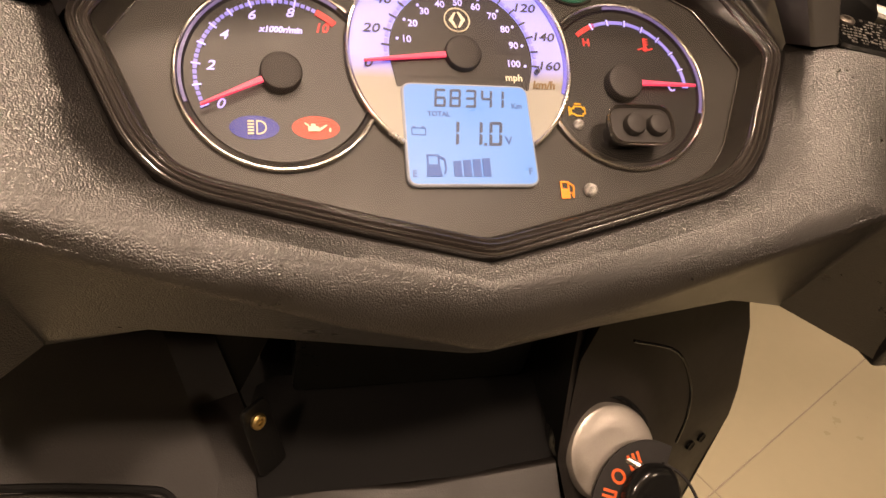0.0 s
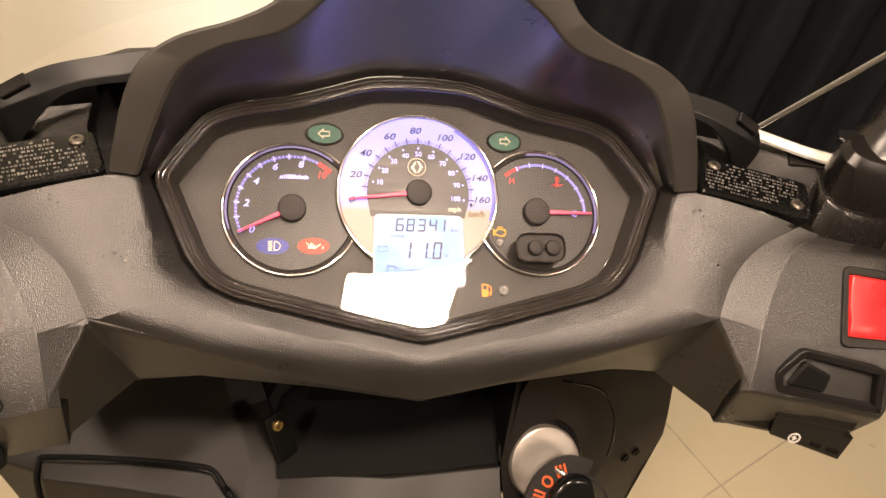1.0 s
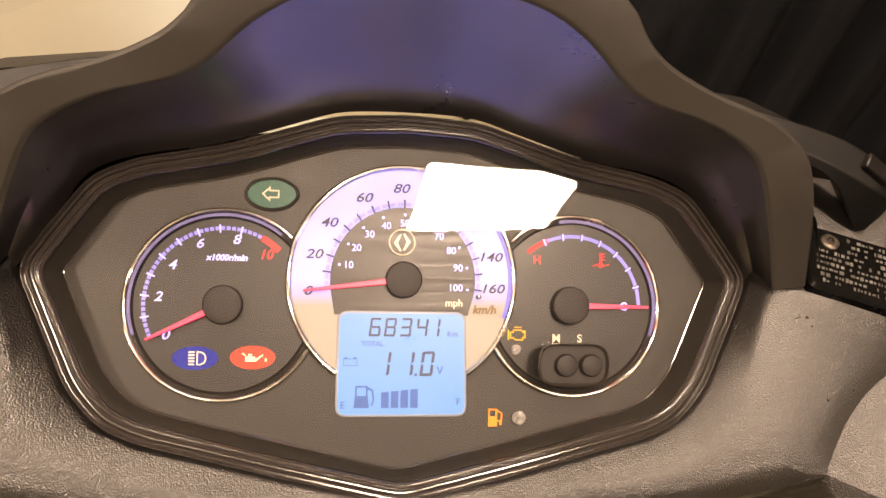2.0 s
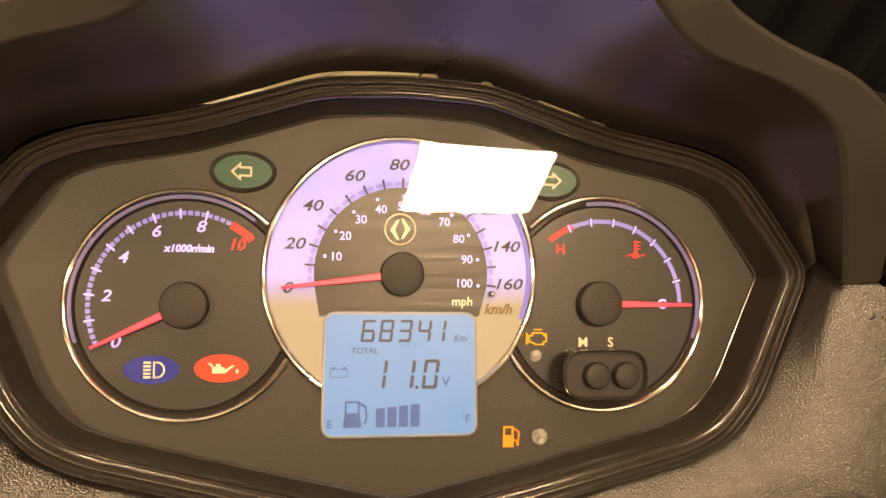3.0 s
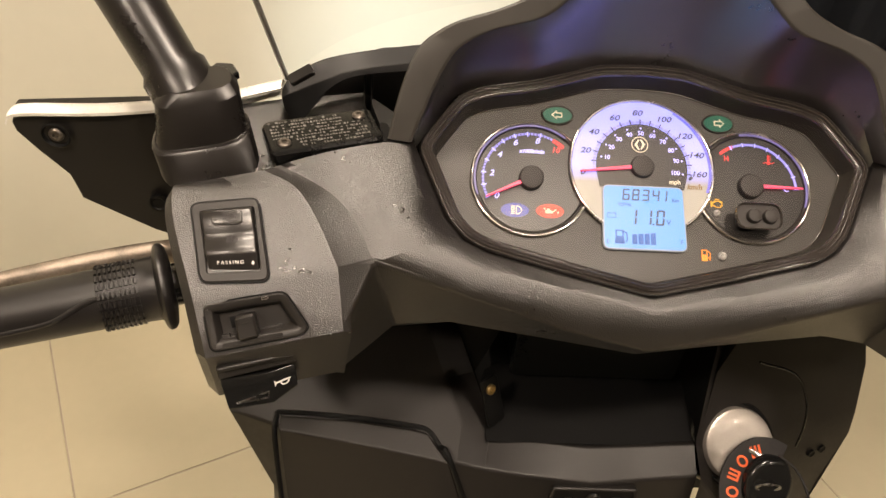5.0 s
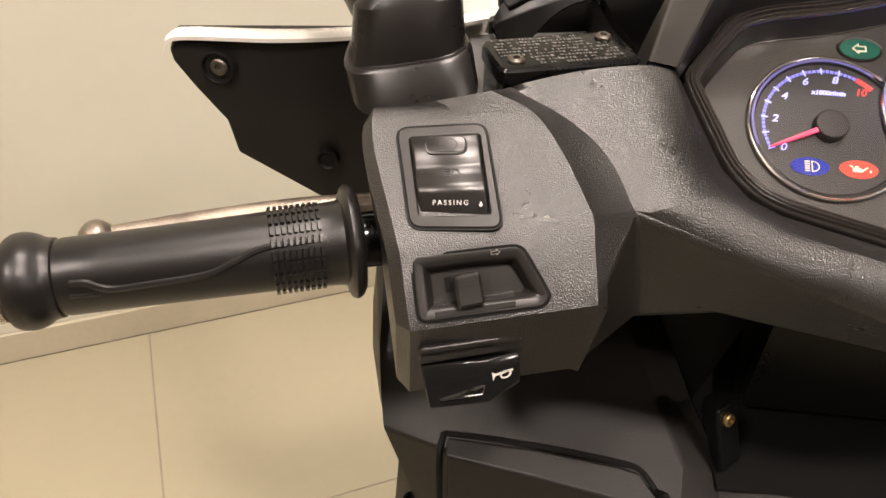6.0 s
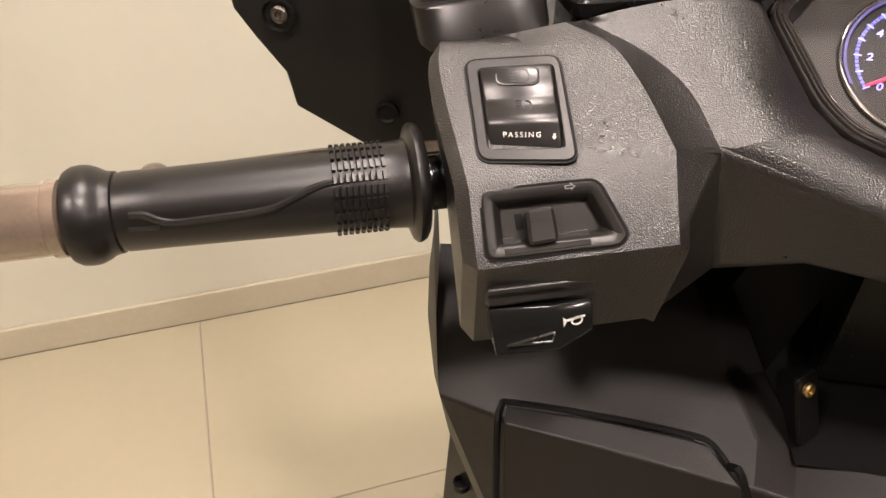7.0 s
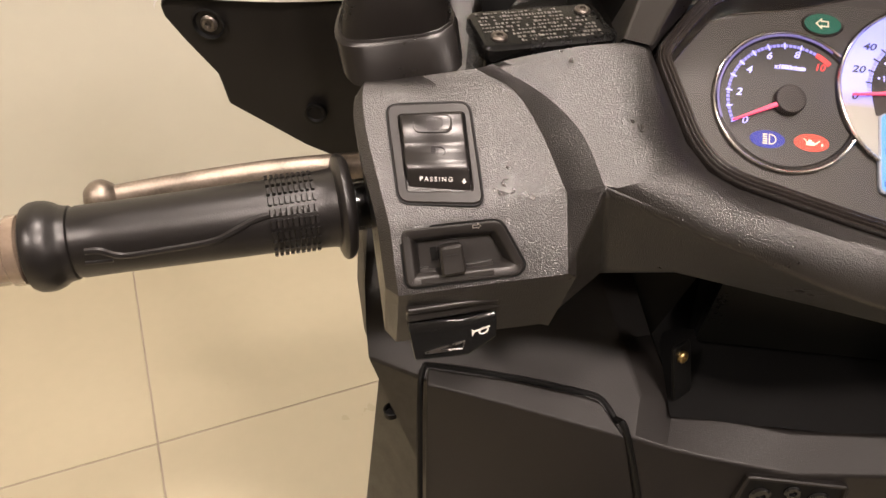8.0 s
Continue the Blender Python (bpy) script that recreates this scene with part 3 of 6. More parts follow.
for k in range(7):
    arc_band(*TEMP, 0.0252, 0.0265, 90 - TE(k + 1.92), 90 - TE(k + 1.08), 0.0006, 5, bm)
part("scale_track", bm, M_TRACK, cluster)
part("scale_red_zone", arc_band(*TEMP, 0.0250, 0.0268, 90 - TE(1.2), 90 - TE(0), 0.0006), M_RPRINT, cluster, "red end of the scale")
part("scale_marks", ticks(TEMP, 0.0244, 0.0270, [TE(k) for k in range(1, 9)], 0.00055, 0.0009), M_GPRINT, cluster)
number("H", 0.0503, 0.0110, 0.0042, M_RPRINT, shear=0)
number("C", 0.0838, -0.0060, 0.0042, M_GPRINT, shear=0)
bm = solid([(0.0744, 0.0100), (0.0754, 0.0100), (0.0754, 0.0142), (0.0744, 0.0142)], 0.0006, 0.0009, DASH)
solid(ellipse(0.0749, 0.0096, 0.0011, 0.0011, 16), 0.0006, 0.0009, DASH, bm)
for k in range(3):
    solid([(0.0754, 0.0114 + k * 0.0011), (0.0766, 0.0114 + k * 0.0011), (0.0766, 0.0118 + k * 0.0011), (0.0754, 0.0118 + k * 0.0011)], 0.0006, 0.0009, DASH, bm)
for k in range(6):
    x = 0.0717 + k * 0.00108
    y = 0.0090 + (0.0004 if k % 2 else 0.0)
    solid([(x, y), (x + 0.0011, y + 0.0002), (x + 0.0011, y + 0.0007), (x, y + 0.0005)], 0.0006, 0.0009, DASH, bm)
part("coolant_symbol", bm, M_RPRINT, cluster)
part("wall_glow", arc_band(*TEMP, 0.0308, 0.0321, -20, 100, 0.0016), M_GLOW, cluster, "added arc that paints the violet backlight glow on the gauge wall")
needle((0.0624, -0.0058), 0.0070, 0.0300, 90.5, 0.0030)
# two push buttons in an oval surround
bm = solid(rounded([(0.0482, -0.0337), (0.0732, -0.0337), (0.0732, -0.0196), (0.0482, -0.0196)], 0.0068, 6), 0.0100, 0.0118, DASH, chamfer=0.0006)
solid(rounded([(0.0518, -0.0306), (0.0714, -0.0306), (0.0714, -0.0226), (0.0518, -0.0226)], 0.0035, 5), 0.0006, 0.0100, DASH, bm)
part("button_surround", bm, M_HUB, cluster, "oval black button surround")
for x in (0.0577, 0.0668):
    part("push_button", lathe([(0.0040, 0.010), (0.0040, 0.0138), (0.0036, 0.0146), (0.0026, 0.0150), (0.0008, 0.0151)], at_dash(x, -0.0268), 28), M_HUB, cluster, "round black rubber push button")
part("button_rim", loft([[DASH @ Vector((*p, w)) for p in inset(rounded([(0.0478, -0.0341), (0.0736, -0.0341), (0.0736, -0.0192), (0.0478, -0.0192)], 0.0071, 6), d)]
                         for d, w in ((0, 0.0118), (0, 0.0134), (0.0003, 0.0137), (0.0006, 0.0134), (0.0010, 0.0120))], True), M_EDGE, cluster)
number("M", 0.0577, -0.0181, 0.0042, M_CREAM, shear=0, bold=0.00006)
number("S", 0.0667, -0.0181, 0.0042, M_CREAM, shear=0, bold=0.00006)


# tell-tales
def oval(x, y, rx, ry, mat, label, rim=True):
    if rim:
        part("indicator_well", loft([[DASH @ Vector((*p, w)) for p in ellipse(x, y, rx + d, ry + d, 40)] for d, w in ((0.0013, 0.0002), (0.0010, 0.0010), (0.0002, 0.0006), (0, 0.0002))], True), M_FACE, cluster)
    return part("indicator", solid(ellipse(x, y, rx, ry, 40), 0.0001, 0.0007, DASH), mat, cluster, label)


def arrow(x, y, s):
    o = [(4.0, 0), (0.6, 3.2), (0.6, 1.7), (-3.0, 1.7), (-3.0, -1.7), (0.6, -1.7), (0.6, -3.2)]
    o = [(x + a * s * 0.00088, y + b * 0.00088) for a, b in o]
    i = inset(o, 0.00055)
    bm = loft([[DASH @ Vector((*p, w)) for p in q] for q, w in ((o, 0.0006), (o, 0.0011), (i, 0.0011), (i, 0.0006))], True)
    part("arrow_symbol", bm, M_CREAM, cluster)


for s in (-1, 1):
    oval(0.0470 * s, 0.0325, 0.0084, 0.0050, M_GREEN, "oval green turn indicator")
    arrow(0.0470 * s, 0.0325, s)
oval(-0.0714, -0.0257, 0.0078, 0.0041, M_BLUE, "oval blue high beam indicator", False)
oval(-0.0519, -0.0254, 0.0078, 0.0041, M_REDI, "oval red oil indicator", False)


def lamp_symbol(x, y, s, m, parent, mat, w0=0.0008, name="lamp_symbol"):
    """Headlamp: five bars and a D."""
    bm = bmesh.new()
    for k in range(5):
        yy = (k - 2) * 0.00105 * s
        solid([(x - 0.0024 * s, y + yy - 0.00028 * s), (x - 0.0004 * s, y + yy - 0.00028 * s), (x - 0.0004 * s, y + yy + 0.00028 * s), (x - 0.0024 * s, y + yy + 0.00028 * s)], w0, w0 + 0.0003, m, bm)
    o = [(x + 0.0003 * s, y + 0.0024 * s), (x + 0.0012 * s, y + 0.0024 * s)] + [(x + (0.0012 + 0.0024 * math.sin(a)) * s, y + 0.0024 * math.cos(a) * s) for a in [math.pi * k / 12 for k in range(1, 12)]] + [(x + 0.0012 * s, y - 0.0024 * s), (x + 0.0003 * s, y - 0.0024 * s)]
    i = inset(o, 0.00045 * s)
    loft([[m @ Vector((*p, w)) for p in q] for q, w in ((o, w0), (o, w0 + 0.0003), (i, w0 + 0.0003), (i, w0))], True, False, bm)
    return part(name, bm, mat, parent)


lamp_symbol(-0.0712, -0.0257, 1.0, DASH, cluster, M_CREAM)
# oil can
bm = solid([(-0.0545, -0.0268), (-0.0508, -0.0268), (-0.0482, -0.0246), (-0.0486, -0.0243), (-0.0508, -0.0257), (-0.0512, -0.0250), (-0.0545, -0.0250)], 0.0008, 0.0011, DASH)
solid([(-0.0558, -0.0240), (-0.0545, -0.0250), (-0.0541, -0.0246), (-0.0553, -0.0237)], 0.0008, 0.0011, DASH, bm)
solid([(-0.0535, -0.0250), (-0.0521, -0.0250), (-0.0521, -0.0241), (-0.0535, -0.0241)], 0.0008, 0.0011, DASH, bm)
solid(ellipse(-0.0474, -0.0262, 0.0004, 0.0007, 10), 0.0008, 0.0011, DASH, bm)
part("oil_can_symbol", bm, M_CREAM, cluster)


def outline_symbol(o, t, mat, name, w=0.0006, bm=None):
    i = inset(o, t)
    bm = loft([[DASH @ Vector((*p, h)) for p in q] for q, h in ((o, w), (o, w + 0.0003), (i, w + 0.0003), (i, w))], True, False, bm)
    return bm if name is None else part(name, bm, mat, cluster)


ex, ey = 0.0431, -0.0164
eo = [(-2.4, -1.6), (-1.5, -1.6), (-0.7, -2.3), (1.6, -2.3), (1.6, -1.5), (2.3, -1.5), (2.3, 1.2), (1.6, 1.2), (1.6, 0.6), (1.2, 1.5), (-1.5, 1.5), (-1.5, 0.7), (-2.4, 0.7)]
bm = outline_symbol([(ex + x * 0.00125, ey + y * 0.00105) for x, y in eo], 0.0004, None, None)
solid([(ex - 0.0038, ey - 0.0022), (ex - 0.0033, ey - 0.0022), (ex - 0.0033, ey + 0.0014), (ex - 0.0038, ey + 0.0014)], 0.0006, 0.0009, DASH, bm)
solid([(ex - 0.0013, ey + 0.0022), (ex + 0.0013, ey + 0.0022), (ex + 0.0013, ey + 0.0026), (ex - 0.0013, ey + 0.0026)], 0.0006, 0.0009, DASH, bm)
part("engine_symbol", bm, M_AMBER, cluster)
fx, fy = 0.0345, -0.0468
bm = solid([(fx - 0.0022, fy - 0.0032), (fx + 0.0011, fy - 0.0032), (fx + 0.0011, fy + 0.0004), (fx - 0.0022, fy + 0.0004)], 0.0004, 0.0007, DASH)
for o in ([(-0.0022, 0.0004), (-0.0016, 0.0004), (-0.0016, 0.0032), (-0.0022, 0.0032)], [(0.0005, 0.0004), (0.0011, 0.0004), (0.0011, 0.0032), (0.0005, 0.0032)], [(-0.0016, 0.0026), (0.0005, 0.0026), (0.0005, 0.0032), (-0.0016, 0.0032)],
          [(0.0011, 0.0028), (0.0030, 0.0016), (0.0030, 0.0006), (0.0025, 0.0006), (0.0025, 0.0014), (0.0011, 0.0022)], [(0.0025, 0.0006), (0.0030, 0.0006), (0.0027, -0.0028), (0.0021, -0.0028)], [(0.0011, -0.0014), (0.0018, -0.0014), (0.0021, -0.0028), (0.0026, -0.0028), (0.0021, -0.0010), (0.0011, -0.0008)]):
    solid([(fx + x, fy + y) for x, y in o], 0.0004, 0.0007, DASH, bm)
part("fuel_pump_symbol", bm, M_ORANGE, cluster)
for x, y, r in ((0.0425, -0.0222, 0.0020), (0.0437, -0.0470, 0.0026)):
    part("warning_led", lathe([(r, 0.0004), (r, 0.0012), (r * 0.8, 0.0022), (r * 0.45, 0.0028), (r * 0.1, 0.0030)], at_dash(x, y), 24), M_LED, cluster, "small clear unlit warning lamp")

# liquid crystal display
LCD = rounded([(-0.0222, -0.0452), (0.0232, -0.0452), (0.0225, -0.0094), (-0.0220, -0.0094)], 0.0030, 5)
part("display_frame", solid(inset(LCD, -0.0009), 0.0002, 0.0024, DASH, chamfer=0.0005), M_TRIM, cluster, "grey frame of the display")
part("display", solid(LCD, 0.0016, 0.0026, DASH), M_LCD, cluster, "light blue backlit liquid crystal display")
SEGS = {"0": "abcdef", "1": "bc", "3": "abgcd", "4": "fgbc", "6": "afgedc", "8": "abcdefg"}


def digit(ch, x, y, w, h, t, mat=None):
    """One seven-segment figure; x, y is its lower left corner."""
    bm = bmesh.new()
    k = 0.12 * h
    g = t * 0.2
    spots = {"a": (0, h, w, h, -1), "d": (0, 0, w, 0, 1), "g": (0, h / 2, w, h / 2, 0), "f": (0, h / 2, 0, h, 1), "b": (w, h / 2, w, h, -1), "e": (0, 0, 0, h / 2, 1), "c": (w, 0, w, h / 2, -1)}
    for s in SEGS[ch]:
        x0, y0, x1, y1, side = spots[s]
        if s in "adg":
            y0 += side * t / 2
            o = [(x0 + g, y0 - t / 2), (x1 - g, y0 - t / 2), (x1 - g - t * 0.4, y0 + t / 2), (x0 + g + t * 0.4, y0 + t / 2)]
        else:
            x0 += side * t / 2
            o = [(x0 - t / 2, y0 + g), (x0 + t / 2, y0 + g + t * 0.3), (x0 + t / 2, y1 - g - t * 0.3), (x0 - t / 2, y1 - g)]
        solid([(x + a + k * b / h, y + b) for a, b in o], 0.0027, 0.0030, DASH, bm)
    return part("digit", bm, mat or M_SEG, cluster)


for ch, x in zip("68341", (-0.0118, -0.0064, -0.0008, 0.0050, 0.0094)):
    digit(ch, x, -0.0176, 0.0040, 0.0066, 0.00078)
for ch, x in zip("110", (-0.0090, -0.0006, 0.0066)):
    digit(ch, x, -0.0316, 0.0046, 0.0088, 0.0010)
part("decimal_point", solid([(0.0048, -0.0316), (0.0057, -0.0316), (0.0057, -0.0307), (0.0048, -0.0307)], 0.0027, 0.0030, DASH), M_SEG, cluster)
for txt, x, y, s, mt in (("Km", 0.0184, -0.0166, 0.0028, M_SEG2), ("TOTAL", -0.0104, -0.0203, 0.0025, M_SEG2), ("V", 0.0140, -0.0297, 0.0042, M_SEG2), ("E", -0.0205, -0.0419, 0.0034, M_SEG2), ("F", 0.0208, -0.0408, 0.0034, M_SEG2)):
    part("display_text", lettering(txt, s, at_dash(x, y, 0.0027), extra_bold=0.00004), mt, cluster)
bx, by = -0.0180, -0.0266
bm = outline_symbol([(bx - 0.0025, by - 0.0015), (bx + 0.0025, by - 0.0015), (bx + 0.0025, by + 0.0011), (bx - 0.0025, by + 0.0011)], 0.00022, None, None, 0.0027)
for x in (-0.0016, 0.0016):
    solid([(bx + x - 0.0005, by + 0.0011), (bx + x + 0.0005, by + 0.0011), (bx + x + 0.0005, by + 0.0016), (bx + x - 0.0005, by + 0.0016)], 0.0027, 0.0029, DASH, bm)
part("battery_symbol", bm, M_SEG2, cluster)
px, py = -0.0131, -0.0390
bm = solid([(px - 0.0035, py - 0.0038), (px + 0.0020, py - 0.0038), (px + 0.0014, py + 0.0004), (px - 0.0030, py + 0.0004)], 0.0027, 0.0030, DASH)
for o in ([(-0.0030, 0.0004), (-0.0024, 0.0004), (-0.0024, 0.0040), (-0.0030, 0.0040)], [(0.0008, 0.0004), (0.0014, 0.0004), (0.0014, 0.0040), (0.0008, 0.0040)], [(-0.0024, 0.0034), (0.0008, 0.0034), (0.0008, 0.0040), (-0.0024, 0.0040)],
          [(0.0014, 0.0036), (0.0034, 0.0026), (0.0038, -0.0010), (0.0031, -0.0030), (0.0026, -0.0027), (0.0032, -0.0010), (0.0029, 0.0020), (0.0014, 0.0028)]):
    solid([(px + x, py + y) for x, y in o], 0.0027, 0.0030, DASH, bm)
part("fuel_symbol", bm, M_SEG2, cluster)
for k in range(4):
    x = -0.0069 + k * 0.00345
    part("fuel_bar", solid([(x, -0.0428), (x + 0.0027, -0.0428), (x + 0.0027, -0.0371 + k * 0.00035), (x, -0.0374 + k * 0.00035)], 0.0027, 0.0030, DASH), M_SEG2, cluster)

# ---------------------------------------------------------------- hood over the cluster
def rim(x, z, push=0.0):
    return Vector((x, 0.079 + 0.47 * (z - 1.098) + push, z))


RIM_IN = [(0.1300, 1.0620), (0.1215, 1.0830), (0.1130, 1.1000), (0.1050, 1.1085), (0.0900, 1.1155), (0.0700, 1.1205), (0.0600, 1.1255), (0.0480, 1.1355), (0.0340, 1.1430), (0.0180, 1.1465), (0, 1.1480)]
RIM_OUT = [(0.1425, 1.0635), (0.1365, 1.0880), (0.1290, 1.1050), (0.1205, 1.1128), (0.1080, 1.1192), (0.0900, 1.1246), (0.0748, 1.1310), (0.0658, 1.1376), (0.0570, 1.1475), (0.0350, 1.1570), (0, 1.1610)]
HOOD_BASE = [(0.1272, 0.0045), (0.1220, 0.0130), (0.1135, 0.0255), (0.1055, 0.0370), (0.0910, 0.0430), (0.0720, 0.0464), (0.0610, 0.0490), (0.0410, 0.0554), (0.0255, 0.0604), (0.0125, 0.0617), (0, 0.0619)]


def both(row):
    """A row of points from the right end over the middle to the left end."""
    return list(row) + [Vector((-p[0], p[1], p[2])) for p in reversed(row[:-1])]


base = both([DASH @ Vector((x, y, 0.0100)) for x, y in smooth_path(HOOD_BASE, 3)])
r_in, r_out = both([rim(*p) for p in smooth_path(RIM_IN, 3)]), both([rim(*p) for p in smooth_path(RIM_OUT, 3)])
mid = [a.lerp(b, 0.5) + Vector((0, 0.006, 0.0)) for a, b in zip(base, r_in)]
lip = [a.lerp(b, 0.10) + Vector((0, -0.0008, 0)) for a, b in zip(r_in, r_out)]
lip2 = [a.lerp(b, 0.90) + Vector((0, -0.0008, 0)) for a, b in zip(r_in, r_out)]
in2 = [a + (b - a).normalized() * 0.0025 for a, b in zip(r_in, mid)]
out2 = [p + Vector((0.0015 * (1 if p.x > 0 else -1) * min(1, abs(p.x) * 20), 0.024, -0.028)) for p in r_out]
out3 = [Vector((p.x * 1.03, p.y + 0.080, p.z - 0.100)) for p in r_out]
hood = part("instrument_hood", loft([r_in, lip, lip2, r_out, out2, out3]), M_SHELL, scooter, "matt black hood arching over the instruments", 24, bevel=0.0012)
part("hood_lining", loft([base, mid, in2, r_in]), M_HOOD, hood, "smooth glossy inner side of the hood", 30)


# ---------------------------------------------------------------- handlebar cowl
def dashpt(x, y, w):
    return DASH @ Vector((x, y, w))


LENS_LOW = [dashpt(x, y, 0.0120) for x, y in ((0, -0.0745), (0.042, -0.0648), (0.088, -0.0532), (0.1001, -0.0474), (0.1101, -0.0355), (0.1272, 0.0043))]
CREASE = [dashpt(*p) for p in ((0, -0.0823, 0.0143), (0.042, -0.0735, 0.0158), (0.090, -0.0625, 0.0180), (0.1095, -0.0505, 0.0195), (0.1200, -0.0370, 0.0205), (0.1310, 0.0015, 0.0214))]
OUTER = [Vector(p) for p in ((0, -0.0116, 0.9860), (0.046, -0.0080, 0.9975), (0.098, -0.0015, 1.0135), (0.146, 0.0040, 1.0285), (0.157, 0.0228, 1.0410), (0.173, 0.0355, 1.0490))]
BACK_C, BACK_O = Vector((0.1425, 0.0605, 1.0625)), Vector((0.196, 0.0440, 1.0565))
BAND_IN = [Vector(p) for p in ((0.146, 0.0040, 1.0285), (0.157, 0.0228, 1.0410), (0.173, 0.0355, 1.0490), (0.196, 0.0440, 1.0565))]
BAND_OUT = [Vector(p) for p in ((0.163, -0.0050, 1.0335), (0.1755, 0.0168, 1.0462), (0.187, 0.0302, 1.0540), (0.203, 0.0372, 1.0578))]
LOW_C, LOW_2, APEX = Vector((0.159, -0.0254, 1.0102)), Vector((0.1640, -0.0210, 0.9725)), Vector((0.1350, 0.0130, 0.9730))
UNDER = [Vector(p) for p in ((0, 0.004, 0.9660), (0.046, 0.006, 0.9730), (0.105, 0.0080, 0.9820), (0.1350, 0.0130, 0.9730))]
UNDER2 = [Vector(p) for p in ((0, 0.070, 0.950), (0.046, 0.070, 0.955), (0.098, 0.070, 0.960), (0.1350, 0.070, 0.955))]


def cowl_half(bm, s):
    def v(p):
        return Vector((p.x * s, p.y, p.z))

    def strip(*rows):
        loft([[v(p) for p in r] for r in rows], bm=bm)

    def bulge(a, b, h, t=0.5):
        return [p.lerp(q, t) + Vector((0, -0.5388, 0.8424)) * h * 4 * t * (1 - t) for p, q in zip(a, b)]
    crease2 = CREASE + [BACK_C]
    outer2 = OUTER + [BACK_O]
    for ll, cc in ((LENS_LOW[:4], CREASE[:4]), (densify(LENS_LOW[3:]), densify(CREASE[3:]))):
        strip([p + Vector((0, 0.004, -0.006)) for p in ll], ll, cc)
    strip(crease2[:4], *[bulge(crease2, outer2, 0.0018, k / 6)[:3] + [bulge(crease2, outer2, 0.0034, k / 6)[3]] for k in range(1, 6)], outer2[:4])
    c3, o3 = densify(crease2[3:]), smooth_path(outer2[3:], 5)
    strip(c3, *[bulge(c3, o3, 0.0034, k / 8) for k in range(1, 8)], o3)
    strip(OUTER[:4], UNDER, UNDER2)
    a, b, c, d, e = [bm.verts.new(v(p)) for p in (BAND_IN[0], BAND_OUT[0], LOW_C, LOW_2, APEX)]
    bm.faces.new((a, b, c))
    bm.faces.new((a, c, d, e))
    # inner side beside the hood and the back skirt that drops behind the top edge
    strip([CREASE[-1], BACK_C], [LENS_LOW[-1], dashpt(0.1290, 0.0060, 0.0140) + Vector((0.004, 0.012, 0.004))])
    strip([BACK_C, BACK_C.lerp(BACK_O, 0.5), BACK_O], [BACK_C + Vector((0, 0.004, -0.03)), BACK_C.lerp(BACK_O, 0.5) + Vector((0, 0.004, -0.03)), BACK_O + Vector((0, 0.004, -0.03))])


bm = bmesh.new()
cowl_half(bm, 1)
cowl_half(bm, -1)
bmesh.ops.remove_doubles(bm, verts=bm.verts[:], dist=0.0002)
cowl = part("handlebar_cowl", bm, M_COWL, scooter, "grained matt black handlebar cover in a wide V", 22, bevel=0.0022, segments=3)


# sunk strip between the cowl and each switch housing
for s in (-1, 1):
    b_in, b_out = [[Vector((p.x * s, p.y, p.z)) for p in smooth_path(q, 5)] for q in (BAND_IN, BAND_OUT)]
    b_mid = [p.lerp(q, 0.5) + Vector((0, 0.0003, -0.0006)) for p, q in zip(b_in, b_out)]
    part("cowl_strip", loft([[p + Vector((0, 0.002, -0.003)) for p in b_in], b_in, b_mid, b_out, [p + Vector((0, 0.002, -0.003)) for p in b_out]]), M_COWL, cowl, "grained sunk strip along the cover", 40)

# ---------------------------------------------------------------- switch housings
SEC_IN = [Vector(p) for p in ((0.203, 0.0372, 1.0577), (0.187, 0.0302, 1.0539), (0.1755, 0.0168, 1.0461), (0.163, -0.0050, 1.0334), (0.159, -0.0254, 1.0101), (0.164, -0.0210, 0.9726), (0.166, 0.020, 0.966), (0.190, 0.045, 1.000))]
SEC_SINK = [p + Vector((-0.004, 0.002, -0.003)) for p in SEC_IN]
SEC_OUT = [Vector(p) for p in ((0.2460, 0.0400, 1.0440), (0.2470, 0.0290, 1.0500), (0.2440, 0.0130, 1.0428), (0.2292, -0.0228, 1.0232), (0.2236, -0.0370, 1.0000), (0.2250, -0.0260, 0.9560), (0.2300, 0.0060, 0.9430), (0.2420, 0.0380, 0.9900))]


def round_top(row):
    """A closed section with its upper edge curved smoothly."""
    return smooth_path(row[:4], 5) + list(row[4:])


def housing(s, name, label):
    a = [Vector((p.x * s, p.y, p.z)) for p in round_top(SEC_IN)]
    wide = 0.009 if s > 0 else 0.0
    b = [Vector(((p.x + wide) * s, p.y, p.z)) for p in round_top(SEC_OUT)]
    m1 = [p.lerp(q, 0.5) for p, q in zip(a, b)]
    end = [q + (Vector((0.240 * s, 0.0, 1.0)) - q) * 0.10 + Vector((0.004 * s, 0, 0)) for q in b]
    end2 = [q + (Vector((0.240 * s, 0.0, 1.0)) - q) * 0.5 + Vector((0.002 * s, 0, 0)) for q in b]
    return part(name, loft([[Vector((p.x * s, p.y, p.z)) for p in round_top(SEC_SINK)], a, m1, b, end, end2], True, True), M_COWL, scooter, label, 30)


